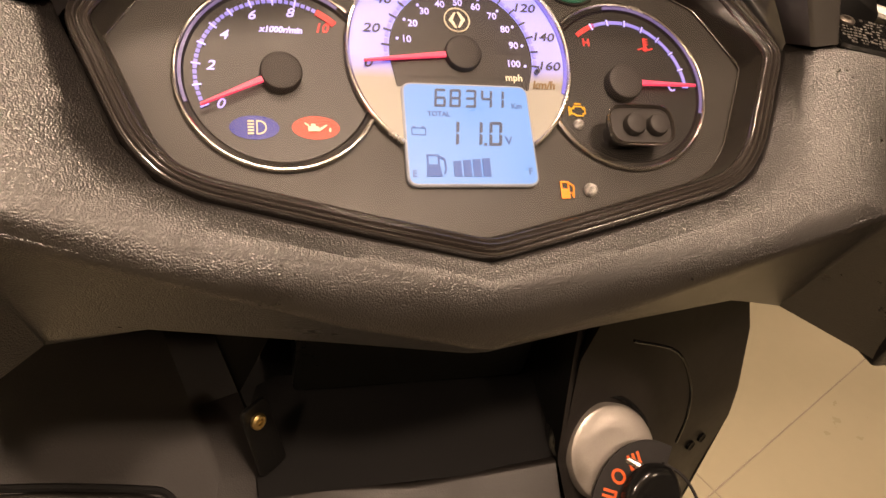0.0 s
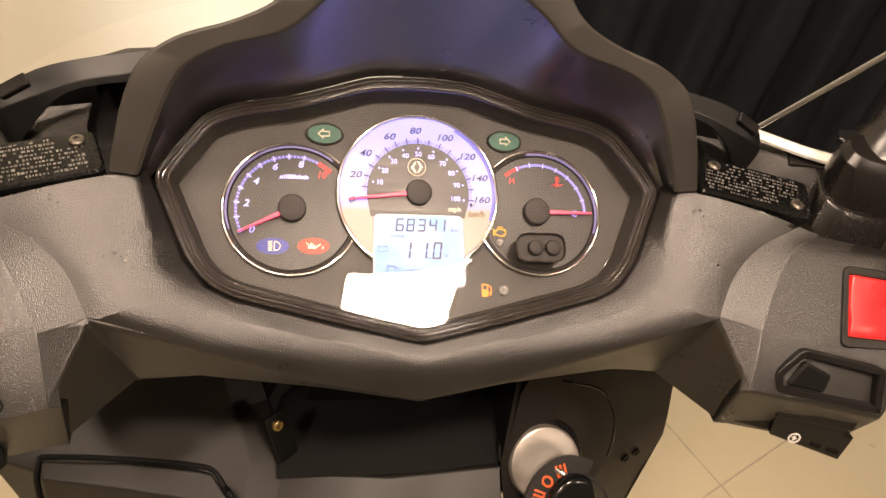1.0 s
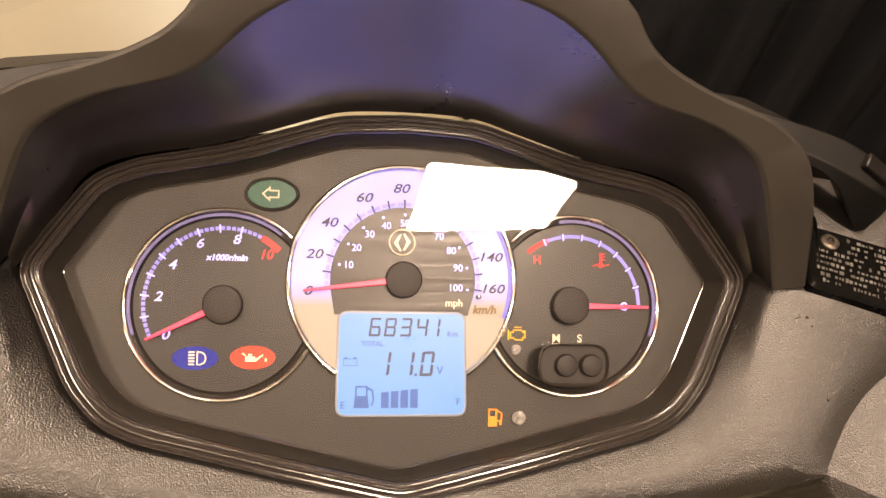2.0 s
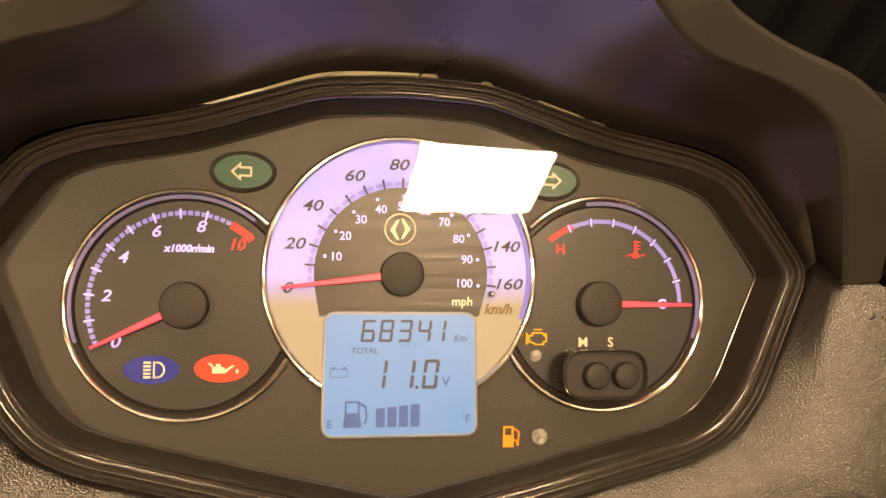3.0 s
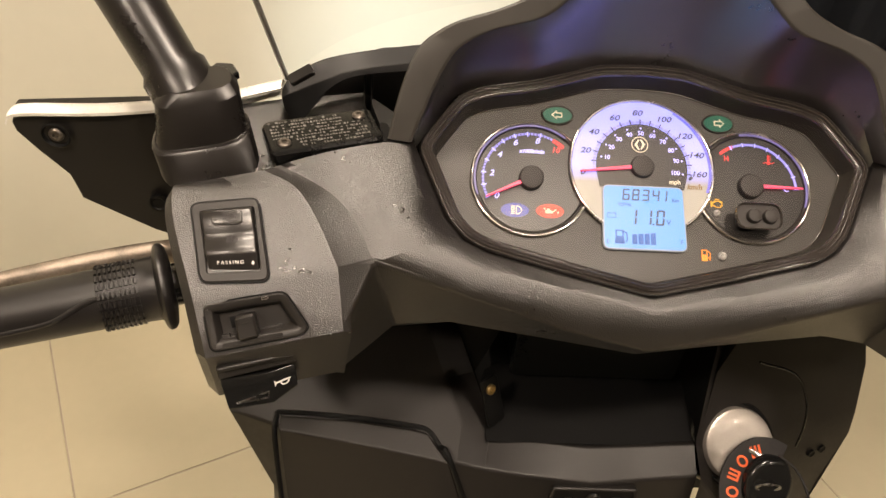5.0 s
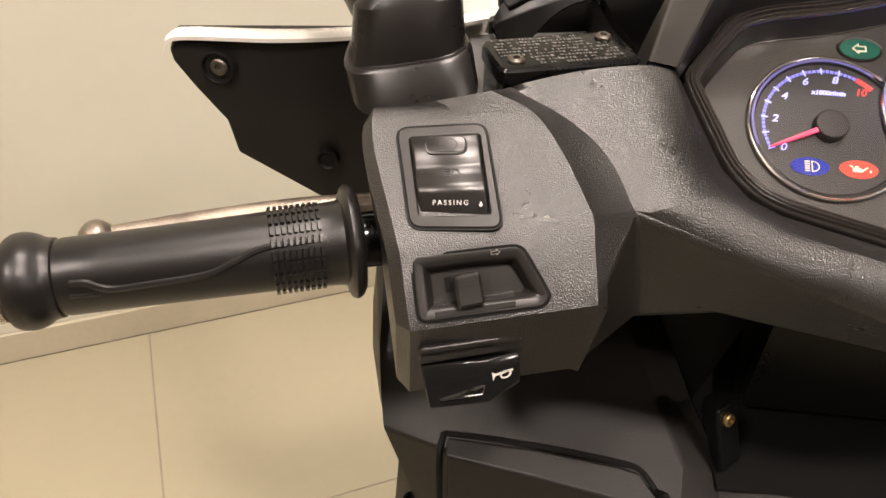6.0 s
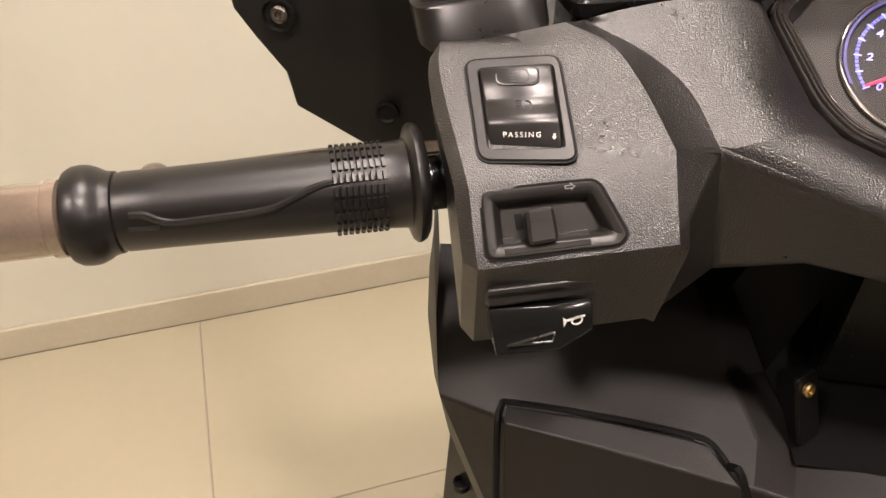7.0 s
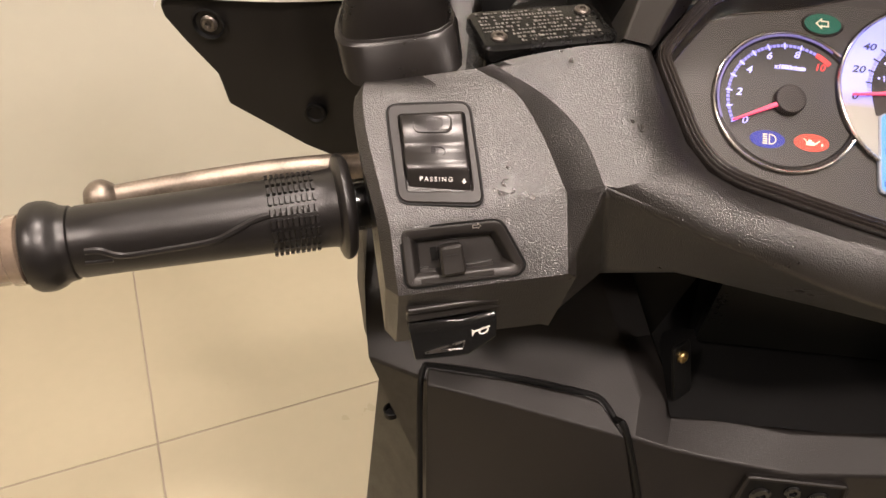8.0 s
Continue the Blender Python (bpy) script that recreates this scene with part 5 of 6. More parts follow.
def reservoir(s):
    """Brake fluid reservoir: cast body, screwed cap with unreadable lines of writing."""
    m = axes((0.1768 * s, 0.0672, 1.0522), Vector((0.938, -0.343, 0)) if s > 0 else Vector((0.938, 0.343, 0)), (0.0, -0.01, 1.0))
    o = rounded([(-0.0300, -0.0150), (0.0300, -0.0150), (0.0300, 0.0150), (-0.0300, 0.0150)], 0.0055, 5)
    r = part("brake_fluid_reservoir", solid(inset(o, 0.0015), -0.022, 0.0040, m), M_GLOSS, scooter, "gloss black brake fluid reservoir with a screwed cap")
    bm = loft([[m @ Vector((*p, w)) for p in inset(o, d)] for d, w in ((0.0012, 0.0042), (0, 0.0050), (0, 0.0100), (0.0010, 0.0112), (0.0026, 0.0116))], True)
    bm.faces.new([bm.verts.new(m @ Vector((*p, 0.0116))) for p in inset(o, 0.0026)])
    bmesh.ops.remove_doubles(bm, verts=bm.verts[:], dist=1e-5)
    part("cap", bm, M_CAP, r, "gloss black reservoir cap")
    part("reservoir_mount", solid(rounded([(0.0200, -0.0120), (0.0390, -0.0120), (0.0390, 0.0120), (0.0200, 0.0120)] if s < 0 else [(-0.0390, -0.0120), (-0.0200, -0.0120), (-0.0200, 0.0120), (-0.0390, 0.0120)], 0.003), -0.030, 0.0020, m), M_DEEP, r)
    for k in (-1, 1):
        q = m @ Vector((0.0217 * k, 0.0077 * k * s * -1, 0.0112))
        screw(r, q, m.to_3x3() @ Vector((0, 0, 1)), 0.0035, M_WORN, "worn cross-head screw")
    rng = random.Random(5)
    for line in range(9):
        y = 0.0112 - line * 0.0028
        bm = bmesh.new()
        x = -0.0265
        end = 0.0265
        if s * -1 * y > 0.003:
            end = 0.0150
        if s * -1 * y < -0.003:
            x = -0.0150
        while x < end - 0.003:
            w = rng.uniform(0.0004, 0.0016)
            dy, up = rng.uniform(0.0004, 0.0009), rng.uniform(0.0115, 0.0119)
            solid([(x, y - dy), (min(end, x + w), y - dy), (min(end, x + w), y + dy), (x, y + dy)], 0.0113, up, m, bm)
            x += w + rng.uniform(0.0004, 0.0008)
        part("text_bar", bm, M_EMBOSS, r)


reservoir(-1)
reservoir(1)

# ---------------------------------------------------------------- front fairing round the handlebar
def slab(pts, back, mat, name, label="", bevel=0.0015, parent=None):
    """A closed sheet of given outline in space, thickened towards back."""
    rows = [[Vector(p) for p in pts], [Vector(p) + Vector(back) for p in pts]]
    return part(name, loft(rows, True, True), mat, parent or scooter, label, 30, bevel=bevel)


for s in (-1, 1):
    def P(x, y, z):
        return (x * s, y, z)
    wing = [P(0.3540, 0.100, 1.0400), P(0.3570, 0.099, 1.0360), P(0.3560, 0.099, 1.0300), P(0.3480, 0.100, 1.0170), P(0.3350, 0.101, 0.9990), P(0.3335, 0.101, 0.9920), P(0.3315, 0.101, 0.9810), P(0.2900, 0.097, 0.9610), P(0.2500, 0.092, 0.9500), P(0.2300, 0.108, 1.0000), P(0.2300, 0.112, 1.0440)]
    w = slab(wing, (0.004 * s, 0.016, 0.002), M_PLAIN, "fairing_wing", "black inner panel of the front fairing")
    screw(w, P(0.3345, 0.1010, 1.0285), (0, -1, 0.1), 0.0042, M_WORN, "bright cross-head screw in a recess")
    part("screw_recess", loft([[Vector((0.3345 * s + r * math.cos(a), 0.1000 + h, 1.0285 + r * math.sin(a))) for a in [2 * math.pi * k / 28 for k in range(28)]] for r, h in ((0.0085, -0.0012), (0.0076, -0.0016), (0.0066, 0.0006))], True), M_DEEP, w)
    # second fixing hole and the moulded joint of the panel
    part("clip_hole", lathe([(0.0058, -0.002), (0.0058, 0.0010), (0.0046, 0.0012), (0.0034, 0.0002)], axes(P(0.2840, 0.0975, 0.9830), (1, 0, 0), (0, -1, 0.12)), 20), M_DEEP, w)
    # white outer skin showing as a bright edge on top
    top = smooth_path([P(0.3590, 0.0990, 1.0360), P(0.3560, 0.0995, 1.0405), P(0.3450, 0.1000, 1.0425), P(0.3000, 0.1040, 1.0430), P(0.2500, 0.1130, 1.0460), P(0.2080, 0.1290, 1.0500)], 5)
    rows = [[q + Vector((0, dy, dz)) for q in top] for dy, dz in ((-0.0024, -0.0004), (-0.0026, 0.0016), (0.0, 0.0032), (0.0060, 0.0030), (0.0120, -0.0020), (0.0130, -0.0120))]
    part("fairing_skin", loft(rows), M_WHITE, scooter, "white painted outer fairing edge", 40)
    # grained inner deck between wing and hood
    deck = [P(0.2500, 0.0920, 1.0330), P(0.2480, 0.1140, 1.0440), P(0.2060, 0.1300, 1.0430), P(0.1600, 0.1420, 1.0430), P(0.1300, 0.1300, 1.0300), P(0.1350, 0.0700, 1.0200), P(0.1900, 0.0600, 1.0180)]
    slab(deck, (0, 0.004, -0.02), M_COWL, "fairing_deck", "grained black deck behind the handlebar", bevel=0.001)
    # windscreen garnish: a black arm that ends in a hook beside the deck
    arm_t = smooth_path([P(0.2054, 0.1160, 1.0570), P(0.2010, 0.1185, 1.0640), P(0.1850, 0.1260, 1.0715), P(0.1650, 0.1340, 1.0738), P(0.1305, 0.1470, 1.0740), P(0.1000, 0.1560, 1.0740)], 3)
    arm_r = smooth_path([P(0.2054, 0.1120, 1.0545), P(0.2000, 0.1120, 1.0570), P(0.1820, 0.1165, 1.0640), P(0.1640, 0.1230, 1.0685), P(0.1310, 0.1350, 1.0685), P(0.1000, 0.1440, 1.0685)], 3)
    arm_b = smooth_path([P(0.2030, 0.1090, 1.0470), P(0.1965, 0.1075, 1.0385), P(0.1800, 0.1140, 1.0575), P(0.1640, 0.1205, 1.0648), P(0.1315, 0.1320, 1.0640), P(0.1000, 0.1400, 1.0630)], 3)
    arm_k = smooth_path([P(0.2070, 0.1290, 1.0460), P(0.1965, 0.1230, 1.0390), P(0.1810, 0.1330, 1.0540), P(0.1650, 0.1400, 1.0600), P(0.1320, 0.1500, 1.0600), P(0.1000, 0.1580, 1.0600)], 3)
    arm = part("windscreen_garnish", loft([arm_k, arm_t, arm_r, arm_b, arm_k], False), M_GARN, scooter, "black hooked windscreen garnish", 30, bevel=0.0008)
    part("garnish_pad", solid(rounded([(-0.0075, -0.0035), (0.0075, -0.0035), (0.0075, 0.0035), (-0.0075, 0.0035)], 0.0012, 3), -0.002, 0.0012, axes(P(0.1945, 0.1185, 1.0660), Vector((0.0170, -0.0060 * s, -0.0085 * s)), (0.2 * s, -0.45, 0.85)), chamfer=0.0005), M_RUBBER, arm, "small worn rubber pad")
    part("fairing_back", loft([[P(0.2080, 0.1310, 0.9600), P(0.1830, 0.1400, 0.9600), P(0.1500, 0.1500, 0.9550), P(0.0900, 0.1620, 0.9500)], [P(0.2080, 0.1330, 1.0470), P(0.1830, 0.1430, 1.0560), P(0.1500, 0.1540, 1.0640), P(0.0900, 0.1660, 1.0640)],
                               [P(0.2080, 0.1400, 1.0470), P(0.1830, 0.1500, 1.0560), P(0.1500, 0.1600, 1.0640), P(0.0900, 0.1720, 1.0640)]]), M_COWL, scooter, "grained black panel under the windscreen garnish", 40)

# side skirts of the hood close the gap down to the fairing
for s in (-1, 1):
    row = [Vector((x * s, y, z)) for x, y, z in ((0.1450, 0.0660, 1.0620), (0.1475, 0.0740, 1.0650), (0.1520, 0.0900, 1.0660), (0.1545, 0.1200, 1.0640), (0.1545, 0.1500, 1.0600))]
    part("hood_skirt", loft([[p + Vector((0.004 * s, 0, 0)) for p in row], [Vector((p.x + 0.006 * s, p.y, 0.985)) for p in row], [Vector((p.x, p.y, 0.985)) for p in row], row]), M_PLAIN, scooter, "black side skirt of the hood", 40)

# windscreen: a clear raked sheet bowed forwards
rows, rows2 = [], []
for k in range(9):
    h = k / 8
    row = []
    for i in range(25):
        a = -1 + 2 * i / 24
        edge = Vector((0.2030 + 0.020 * h, 0.1230 - 0.150 * h, 1.0600 + 0.250 * h))
        row.append(Vector((edge.x * math.sin(a * 1.25) / math.sin(1.25), edge.y + 0.135 * (math.cos(a * 1.25) - math.cos(1.25)), edge.z + 0.02 * (1 - a * a))))
    rows.append(row)
bm = loft(rows)
ws = part("windscreen", bm, M_WIND, scooter, "clear curved plastic windscreen", 50)
ws.visible_shadow = False
for s in (-1, 1):
    e = [Vector(((0.2030 + 0.020 * h) * s, 0.1230 - 0.150 * h - 0.001, 1.0600 + 0.250 * h)) for h in (0, 0.2, 0.4, 0.6, 0.8, 1.0)]
    part("windscreen_edge", tube(e, 0.0015, 8), M_CUT, ws, "polished windscreen edge")

# front nose with the lit headlamp, hidden from the rider's side
nose = []
for y, w, zt, zb in ((0.165, 0.20, 1.030, 0.80), (0.22, 0.20, 0.985, 0.72), (0.30, 0.17, 0.905, 0.66), (0.38, 0.12, 0.800, 0.64), (0.42, 0.07, 0.740, 0.66)):
    nose.append([Vector((w * math.cos(a), y, (zt + zb) / 2 + (zt - zb) / 2 * math.sin(a))) for a in [2 * math.pi * k / 32 for k in range(32)]])
part("front_nose", loft(nose, True, True), M_WHITE, scooter, "white painted rounded front nose", 40)
part("headlamp", lathe([(0.050, 0.0), (0.050, 0.006), (0.040, 0.012), (0.020, 0.016), (0.004, 0.017)], axes((0, 0.419, 0.700), (1, 0, 0), (0, 1, -0.12)), 32), M_HEAD, scooter, "small lit headlamp")
hl = bpy.data.lights.new("headlamp_light", "SPOT")
hl.energy, hl.color, hl.spot_size, hl.spot_blend, hl.shadow_soft_size = 9.0, (0.86, 0.90, 1.0), radians(78), 1.0, 0.04
hlo = new("headlamp_light", hl)
hlo.matrix_world = look((0, 0.445, 0.700), (-0.05, 1.3, 0.52))

# ---------------------------------------------------------------- wheels, floorboard and seat, on which the scooter stands
def wheel(y, radius, width):
    """Tyre and cast rim on the floor."""
    m = axes((0, y, FLOOR + radius), (0, 1, 0), (1, 0, 0))
    w = width / 2
    t = part("wheel", lathe([(radius * 0.66, -w * 0.8), (radius * 0.82, -w), (radius * 0.95, -w * 0.8), (radius, -w * 0.3), (radius, w * 0.3), (radius * 0.95, w * 0.8), (radius * 0.82, w), (radius * 0.66, w * 0.8), (radius * 0.66, -w * 0.8)], m, 48, caps=False), M_RUBBER, scooter, "black rubber scooter tyre", 50)
    part("rim", lathe([(radius * 0.66, -w * 0.7), (radius * 0.60, -w * 0.6), (radius * 0.20, -w * 0.3), (radius * 0.12, -w * 0.9), (radius * 0.12, w * 0.9), (radius * 0.20, w * 0.3), (radius * 0.60, w * 0.6), (radius * 0.66, w * 0.7)], m, 48), M_GLOSS, t, "black cast wheel rim", 30)


wheel(0.44, 0.215, 0.10)
wheel(-0.88, 0.215, 0.11)
for x in (-0.065, 0.065):
    part("fork_leg", tube([(x, 0.44, FLOOR + 0.20), (x, 0.37, 0.60), (x, 0.30, 0.74)], 0.017, 16), M_GLOSS, scooter, "black front fork leg")
# floorboard, tunnel and seat are unseen, added partly to darken the cowl's underside
floorboard = rounded([(-0.165, -0.50), (0.165, -0.50), (0.180, -0.05), (0.150, 0.06), (-0.150, 0.06), (-0.180, -0.05)], 0.03)
part("floorboard", solid(floorboard, 0.30, 0.385, Matrix(), chamfer=0.006), M_COVER, scooter, "black plastic floorboard", bevel=0.004)
tunnel = [[Vector((w * c, y, 0.36 + h * q)) for c, q in ((-1, 0), (-0.92, 0.6), (-0.6, 0.95), (0, 1), (0.6, 0.95), (0.92, 0.6), (1, 0))] for y, w, h in ((0.06, 0.090, 0.26), (-0.10, 0.090, 0.22), (-0.30, 0.095, 0.22), (-0.46, 0.12, 0.30))]
part("centre_tunnel", loft(tunnel), M_COVER, scooter, "black plastic centre tunnel", 40)
rear = [[Vector((w * math.cos(q), y, (zt + zb) / 2 + (zt - zb) / 2 * math.sin(q))) for q in [2 * math.pi * k / 28 for k in range(28)]] for y, w, zt, zb in ((-0.40, 0.14, 0.70, 0.34), (-0.55, 0.17, 0.74, 0.36), (-0.85, 0.18, 0.78, 0.48), (-1.10, 0.15, 0.80, 0.60), (-1.24, 0.07, 0.78, 0.68))]
part("rear_body", loft(rear, True, True), M_WHITE, scooter, "white painted rear body", 40)
seat = [[Vector((w * math.cos(q), y, z + 0.045 * math.sin(q) * (1.0 if math.sin(q) > 0 else 0.5))) for q in [2 * math.pi * k / 28 for k in range(28)]] for y, w, z in ((-0.38, 0.06, 0.735), (-0.42, 0.115, 0.745), (-0.58, 0.145, 0.750), (-0.76, 0.150, 0.775), (-0.80, 0.150, 0.800), (-1.04, 0.135, 0.825), (-1.12, 0.08, 0.825))]
part("seat", loft(seat, True, True), M_TAG, scooter, "black scooter seat", 50)

# ---------------------------------------------------------------- inner cover below the handlebar
CV = [(-0.250, 0.052, 0.832), (-0.198, 0.0310, 0.8385), (-0.137, 0.0170, 0.8430), (-0.090, 0.0045, 0.8475), (-0.072, 0.0010, 0.8468), (0.0, -0.0060, 0.8440), (0.072, 0.0000, 0.8470)]
cover = part("leg_shield", loft([
    [(-0.262, 0.130, 0.880), (-0.205, 0.125, 0.888), (-0.150, 0.115, 0.890), (-0.116, 0.105, 0.890), (-0.095, 0.108, 0.888)],
    [(-0.258, 0.090, 0.860), (-0.205, 0.083, 0.862), (-0.150, 0.070, 0.862), (-0.098, 0.060, 0.8665), (-0.0775, 0.0705, 0.862)],
    [(-0.254, 0.068, 0.845), (-0.205, 0.047, 0.844), (-0.145, 0.036, 0.8485), (-0.0868, 0.0285, 0.8575), (-0.0650, 0.0330, 0.8515)],
    CV[:5],
    [(-0.214, 0.052, 0.740), (-0.196, 0.004, 0.735), (-0.130, -0.016, 0.735), (-0.090, -0.022, 0.735), (-0.070, -0.024, 0.735)],
    [(-0.160, 0.010, 0.560), (-0.150, -0.030, 0.540), (-0.125, -0.046, 0.540), (-0.085, -0.050, 0.540), (-0.070, -0.052, 0.540)]]), M_COVER, scooter, "satin black leg shield inner cover", 14, bevel=0.0022, segments=3)
# middle: lip of the open recess and the panel below it
CC = [CV[4], (-0.045, -0.0030, 0.8462), CV[5], CV[6]]
part("centre_panel", loft([
    [(-0.0640, 0.0360, 0.8475), (-0.045, 0.0240, 0.8510), (0.0, 0.022, 0.8490), (0.072, 0.024, 0.8530)],
    [(-0.0650, 0.0330, 0.8515), (-0.045, 0.0205, 0.8545), (0.0, 0.0170, 0.8530), (0.072, 0.0190, 0.8580)],
    CC,
    [(-0.070, -0.024, 0.735), (-0.045, -0.028, 0.735), (0.0, -0.032, 0.735), (0.072, -0.024, 0.735)],
    [(-0.070, -0.052, 0.540), (-0.045, -0.054, 0.540), (0.0, -0.056, 0.540), (0.072, -0.052, 0.540)]]), M_COVER, scooter, "black centre panel below the open recess", 14, bevel=0.0022, segments=3)
# recess parts are coloured darker to stand for the shade under the cowl
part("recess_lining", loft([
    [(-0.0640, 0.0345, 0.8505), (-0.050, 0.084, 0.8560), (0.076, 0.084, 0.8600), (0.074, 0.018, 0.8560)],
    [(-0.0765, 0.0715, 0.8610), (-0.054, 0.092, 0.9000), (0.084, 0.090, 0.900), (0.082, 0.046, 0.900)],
    [(-0.0945, 0.1090, 0.8870), (-0.062, 0.110, 0.985), (0.100, 0.096, 0.985), (0.098, 0.060, 0.940)]]), M_DEEP, scooter, "black lining of the storage recess, with shade put into its colour", 30)
TAB = axes((-0.0700, 0.0362, 0.8870), (0.76, 0.65, 0.0), (0.6, -0.7, 0.35))
part("screw_tab", solid(rounded([(-0.006, -0.030), (0.009, -0.030), (0.008, 0.008), (-0.006, 0.008)], 0.003), -0.0030, -0.0004, TAB), M_DEEP, scooter, "small tab that takes the screw, blackened for the recess shade", bevel=0.0008)
part("recess_floor", loft([[(-0.070, 0.018, 0.8540), (0.076, 0.018, 0.8540)], [(-0.072, 0.080, 0.8600), (0.078, 0.080, 0.8600)]]), M_DEEP, scooter, "black floor of the recess, with shade put into its colour")
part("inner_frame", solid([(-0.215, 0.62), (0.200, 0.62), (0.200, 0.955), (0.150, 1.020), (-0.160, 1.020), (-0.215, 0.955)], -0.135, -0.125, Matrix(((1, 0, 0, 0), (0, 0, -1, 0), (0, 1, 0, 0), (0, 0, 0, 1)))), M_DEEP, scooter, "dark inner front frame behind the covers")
part("recess_panel", solid(rounded([(-0.052, 0.866), (0.066, 0.866), (0.066, 0.960), (-0.052, 0.960)], 0.004), -0.072, -0.066, Matrix(((1, 0, 0, 0), (0, 0, -1, 0), (0, 1, 0, 0), (0, 0, 0, 1)))), M_INNER, scooter, "smooth panel in the recess, darkened to stand for shade")
screw(scooter, (-0.0700, 0.0362, 0.8870), (0.6, -0.7, 0.35), 0.0037, M_BRASS, "yellowish zinc-plated cross-head screw")
# coin tray opening under the centre lip
SO = axes((0.0015, -0.0092, 0.8300), (1, 0, 0.0), (0, -0.97, 0.24))
so_o = rounded([(-0.0310, -0.0150), (0.0330, -0.0150), (0.0300, 0.0120), (-0.0275, 0.0120)], 0.003)
socket = part("lower_socket", loft([[SO @ Vector((*p, h)) for p in inset(so_o, d)] for d, h in ((0, -0.004), (0, 0.0016), (0.0008, 0.0024), (0.0022, 0.0024), (0.0028, 0.0006))], True), M_COVER, scooter, "black frame of a small opening below the centre lip")
part("socket_floor", solid(inset(so_o, 0.0024), -0.003, 0.0007, SO), M_DEEP, socket)
for x, y, q in ((-0.0160, -0.0030, 0.0062), (0.0010, 0.0020, 0.0050), (0.0170, -0.0020, 0.0066)):
    part("socket_contact", lathe([(q, 0.0006), (q, 0.0016), (q * 0.8, 0.0026), (q * 0.45, 0.0026), (q * 0.38, 0.0012)], SO @ Matrix.Translation((x, y, 0)), 24), M_GLOSS, socket, "round glossy black contact")

# right: pod with the ignition lock
part("lock_pod", loft([
    [(0.084, 0.070, 0.935), (0.104, 0.075, 0.940), (0.160, 0.085, 0.945), (0.205, 0.105, 0.915)],
    [(0.078, 0.046, 0.900), (0.100, 0.056, 0.895), (0.150, 0.070, 0.895), (0.212, 0.080, 0.875)],
    [(0.072, 0.018, 0.860), (0.100, 0.020, 0.836), (0.150, 0.046, 0.846), (0.216, 0.066, 0.835)],
    [(0.072, -0.006, 0.851), (0.100, -0.010, 0.815), (0.166, 0.040, 0.808), (0.221, 0.064, 0.810)],
    [(0.072, -0.020, 0.780), (0.100, -0.026, 0.770), (0.160, 0.030, 0.770), (0.214, 0.055, 0.765)],
    [(0.070, -0.050, 0.600), (0.098, -0.052, 0.600), (0.140, -0.016, 0.600), (0.196, 0.020, 0.600)]]), M_COVER, scooter, "satin black pod that holds the ignition lock", 24, bevel=0.0025, segments=3)
part("pod_seam", tube(smooth_path([(0.110, 0.0500, 0.9080), (0.138, 0.0490, 0.8980), (0.153, 0.0440, 0.8760), (0.158, 0.0385, 0.8540), (0.161, 0.0372, 0.8300)], 5), 0.0009, 8), M_GLOSS, scooter, "raised seam of the lock pod")
for dx in (0.0, 0.010):
    part("pod_hole", lathe([(0.0032, -0.004), (0.0032, 0.0012), (0.0022, 0.0006)], axes((0.186 + dx, 0.0475 + dx * 0.45, 0.806), (1, 0.4, 0), (0.3, -0.9, 0.2)), 16), M_DEEP, scooter)
part("fairing_side", loft([
    [(0.205, 0.105, 0.915), (0.212, 0.140, 0.930), (0.225, 0.180, 0.930)],
    [(0.216, 0.066, 0.835), (0.222, 0.100, 0.830), (0.235, 0.160, 0.830)],
    [(0.221, 0.064, 0.810), (0.224, 0.090, 0.790), (0.235, 0.150, 0.780)],
    [(0.196, 0.020, 0.600), (0.206, 0.060, 0.600), (0.220, 0.140, 0.600)]]), M_COVER, scooter, "black side panel of the fairing", 40)
part("fairing_side", loft([
    [(-0.258, 0.088, 0.872), (-0.264, 0.118, 0.900), (-0.268, 0.150, 0.930)],
    [(-0.254, 0.068, 0.845), (-0.2670, 0.119, 0.870), (-0.268, 0.160, 0.880)],
    [(-0.248, 0.066, 0.815), (-0.2682, 0.119, 0.830), (-0.266, 0.160, 0.820)],
    [(-0.236, 0.062, 0.780), (-0.2640, 0.119, 0.775), (-0.258, 0.150, 0.760)],
    [(-0.214, 0.052, 0.740), (-0.2530, 0.119, 0.716), (-0.246, 0.140, 0.700)],
    [(-0.160, 0.010, 0.560), (-0.190, 0.090, 0.560), (-0.190, 0.120, 0.560)]]), M_COVER, scooter, "black side panel of the fairing", 40)
part("panel_hole", lathe([(0.0075, -0.006), (0.0075, 0.0012), (0.0066, 0.0016), (0.0056, 0.0004), (0.0056, -0.005)], axes((-0.2560, 0.1120, 0.8160), (0.2, 1, 0), (-0.9, -0.25, 0.1)), 24), M_DEEP, scooter, "round hole in the side panel")
side = [(-0.2440, 0.200, 0.640), (-0.2640, 0.200, 0.612), (-0.2800, 0.200, 0.326), (-0.2500, 0.180, 0.200), (-0.1500, 0.080, 0.200), (-0.1500, 0.080, 0.560)]
slab(side, (0.010, 0.030, 0.0), M_PLAIN, "lower_fairing_side", "satin black lower side panel of the fairing", bevel=0.003)
part("panel_hole", lathe([(0.0080, -0.006), (0.0080, 0.0012), (0.0070, 0.0016), (0.0058, 0.0004), (0.0058, -0.005)], axes((-0.2490, 0.1820, 0.5650), (0.7, 0.7, 0), (-0.7, -0.7, 0.1)), 24), M_DEEP, scooter, "round hole in the lower side panel")
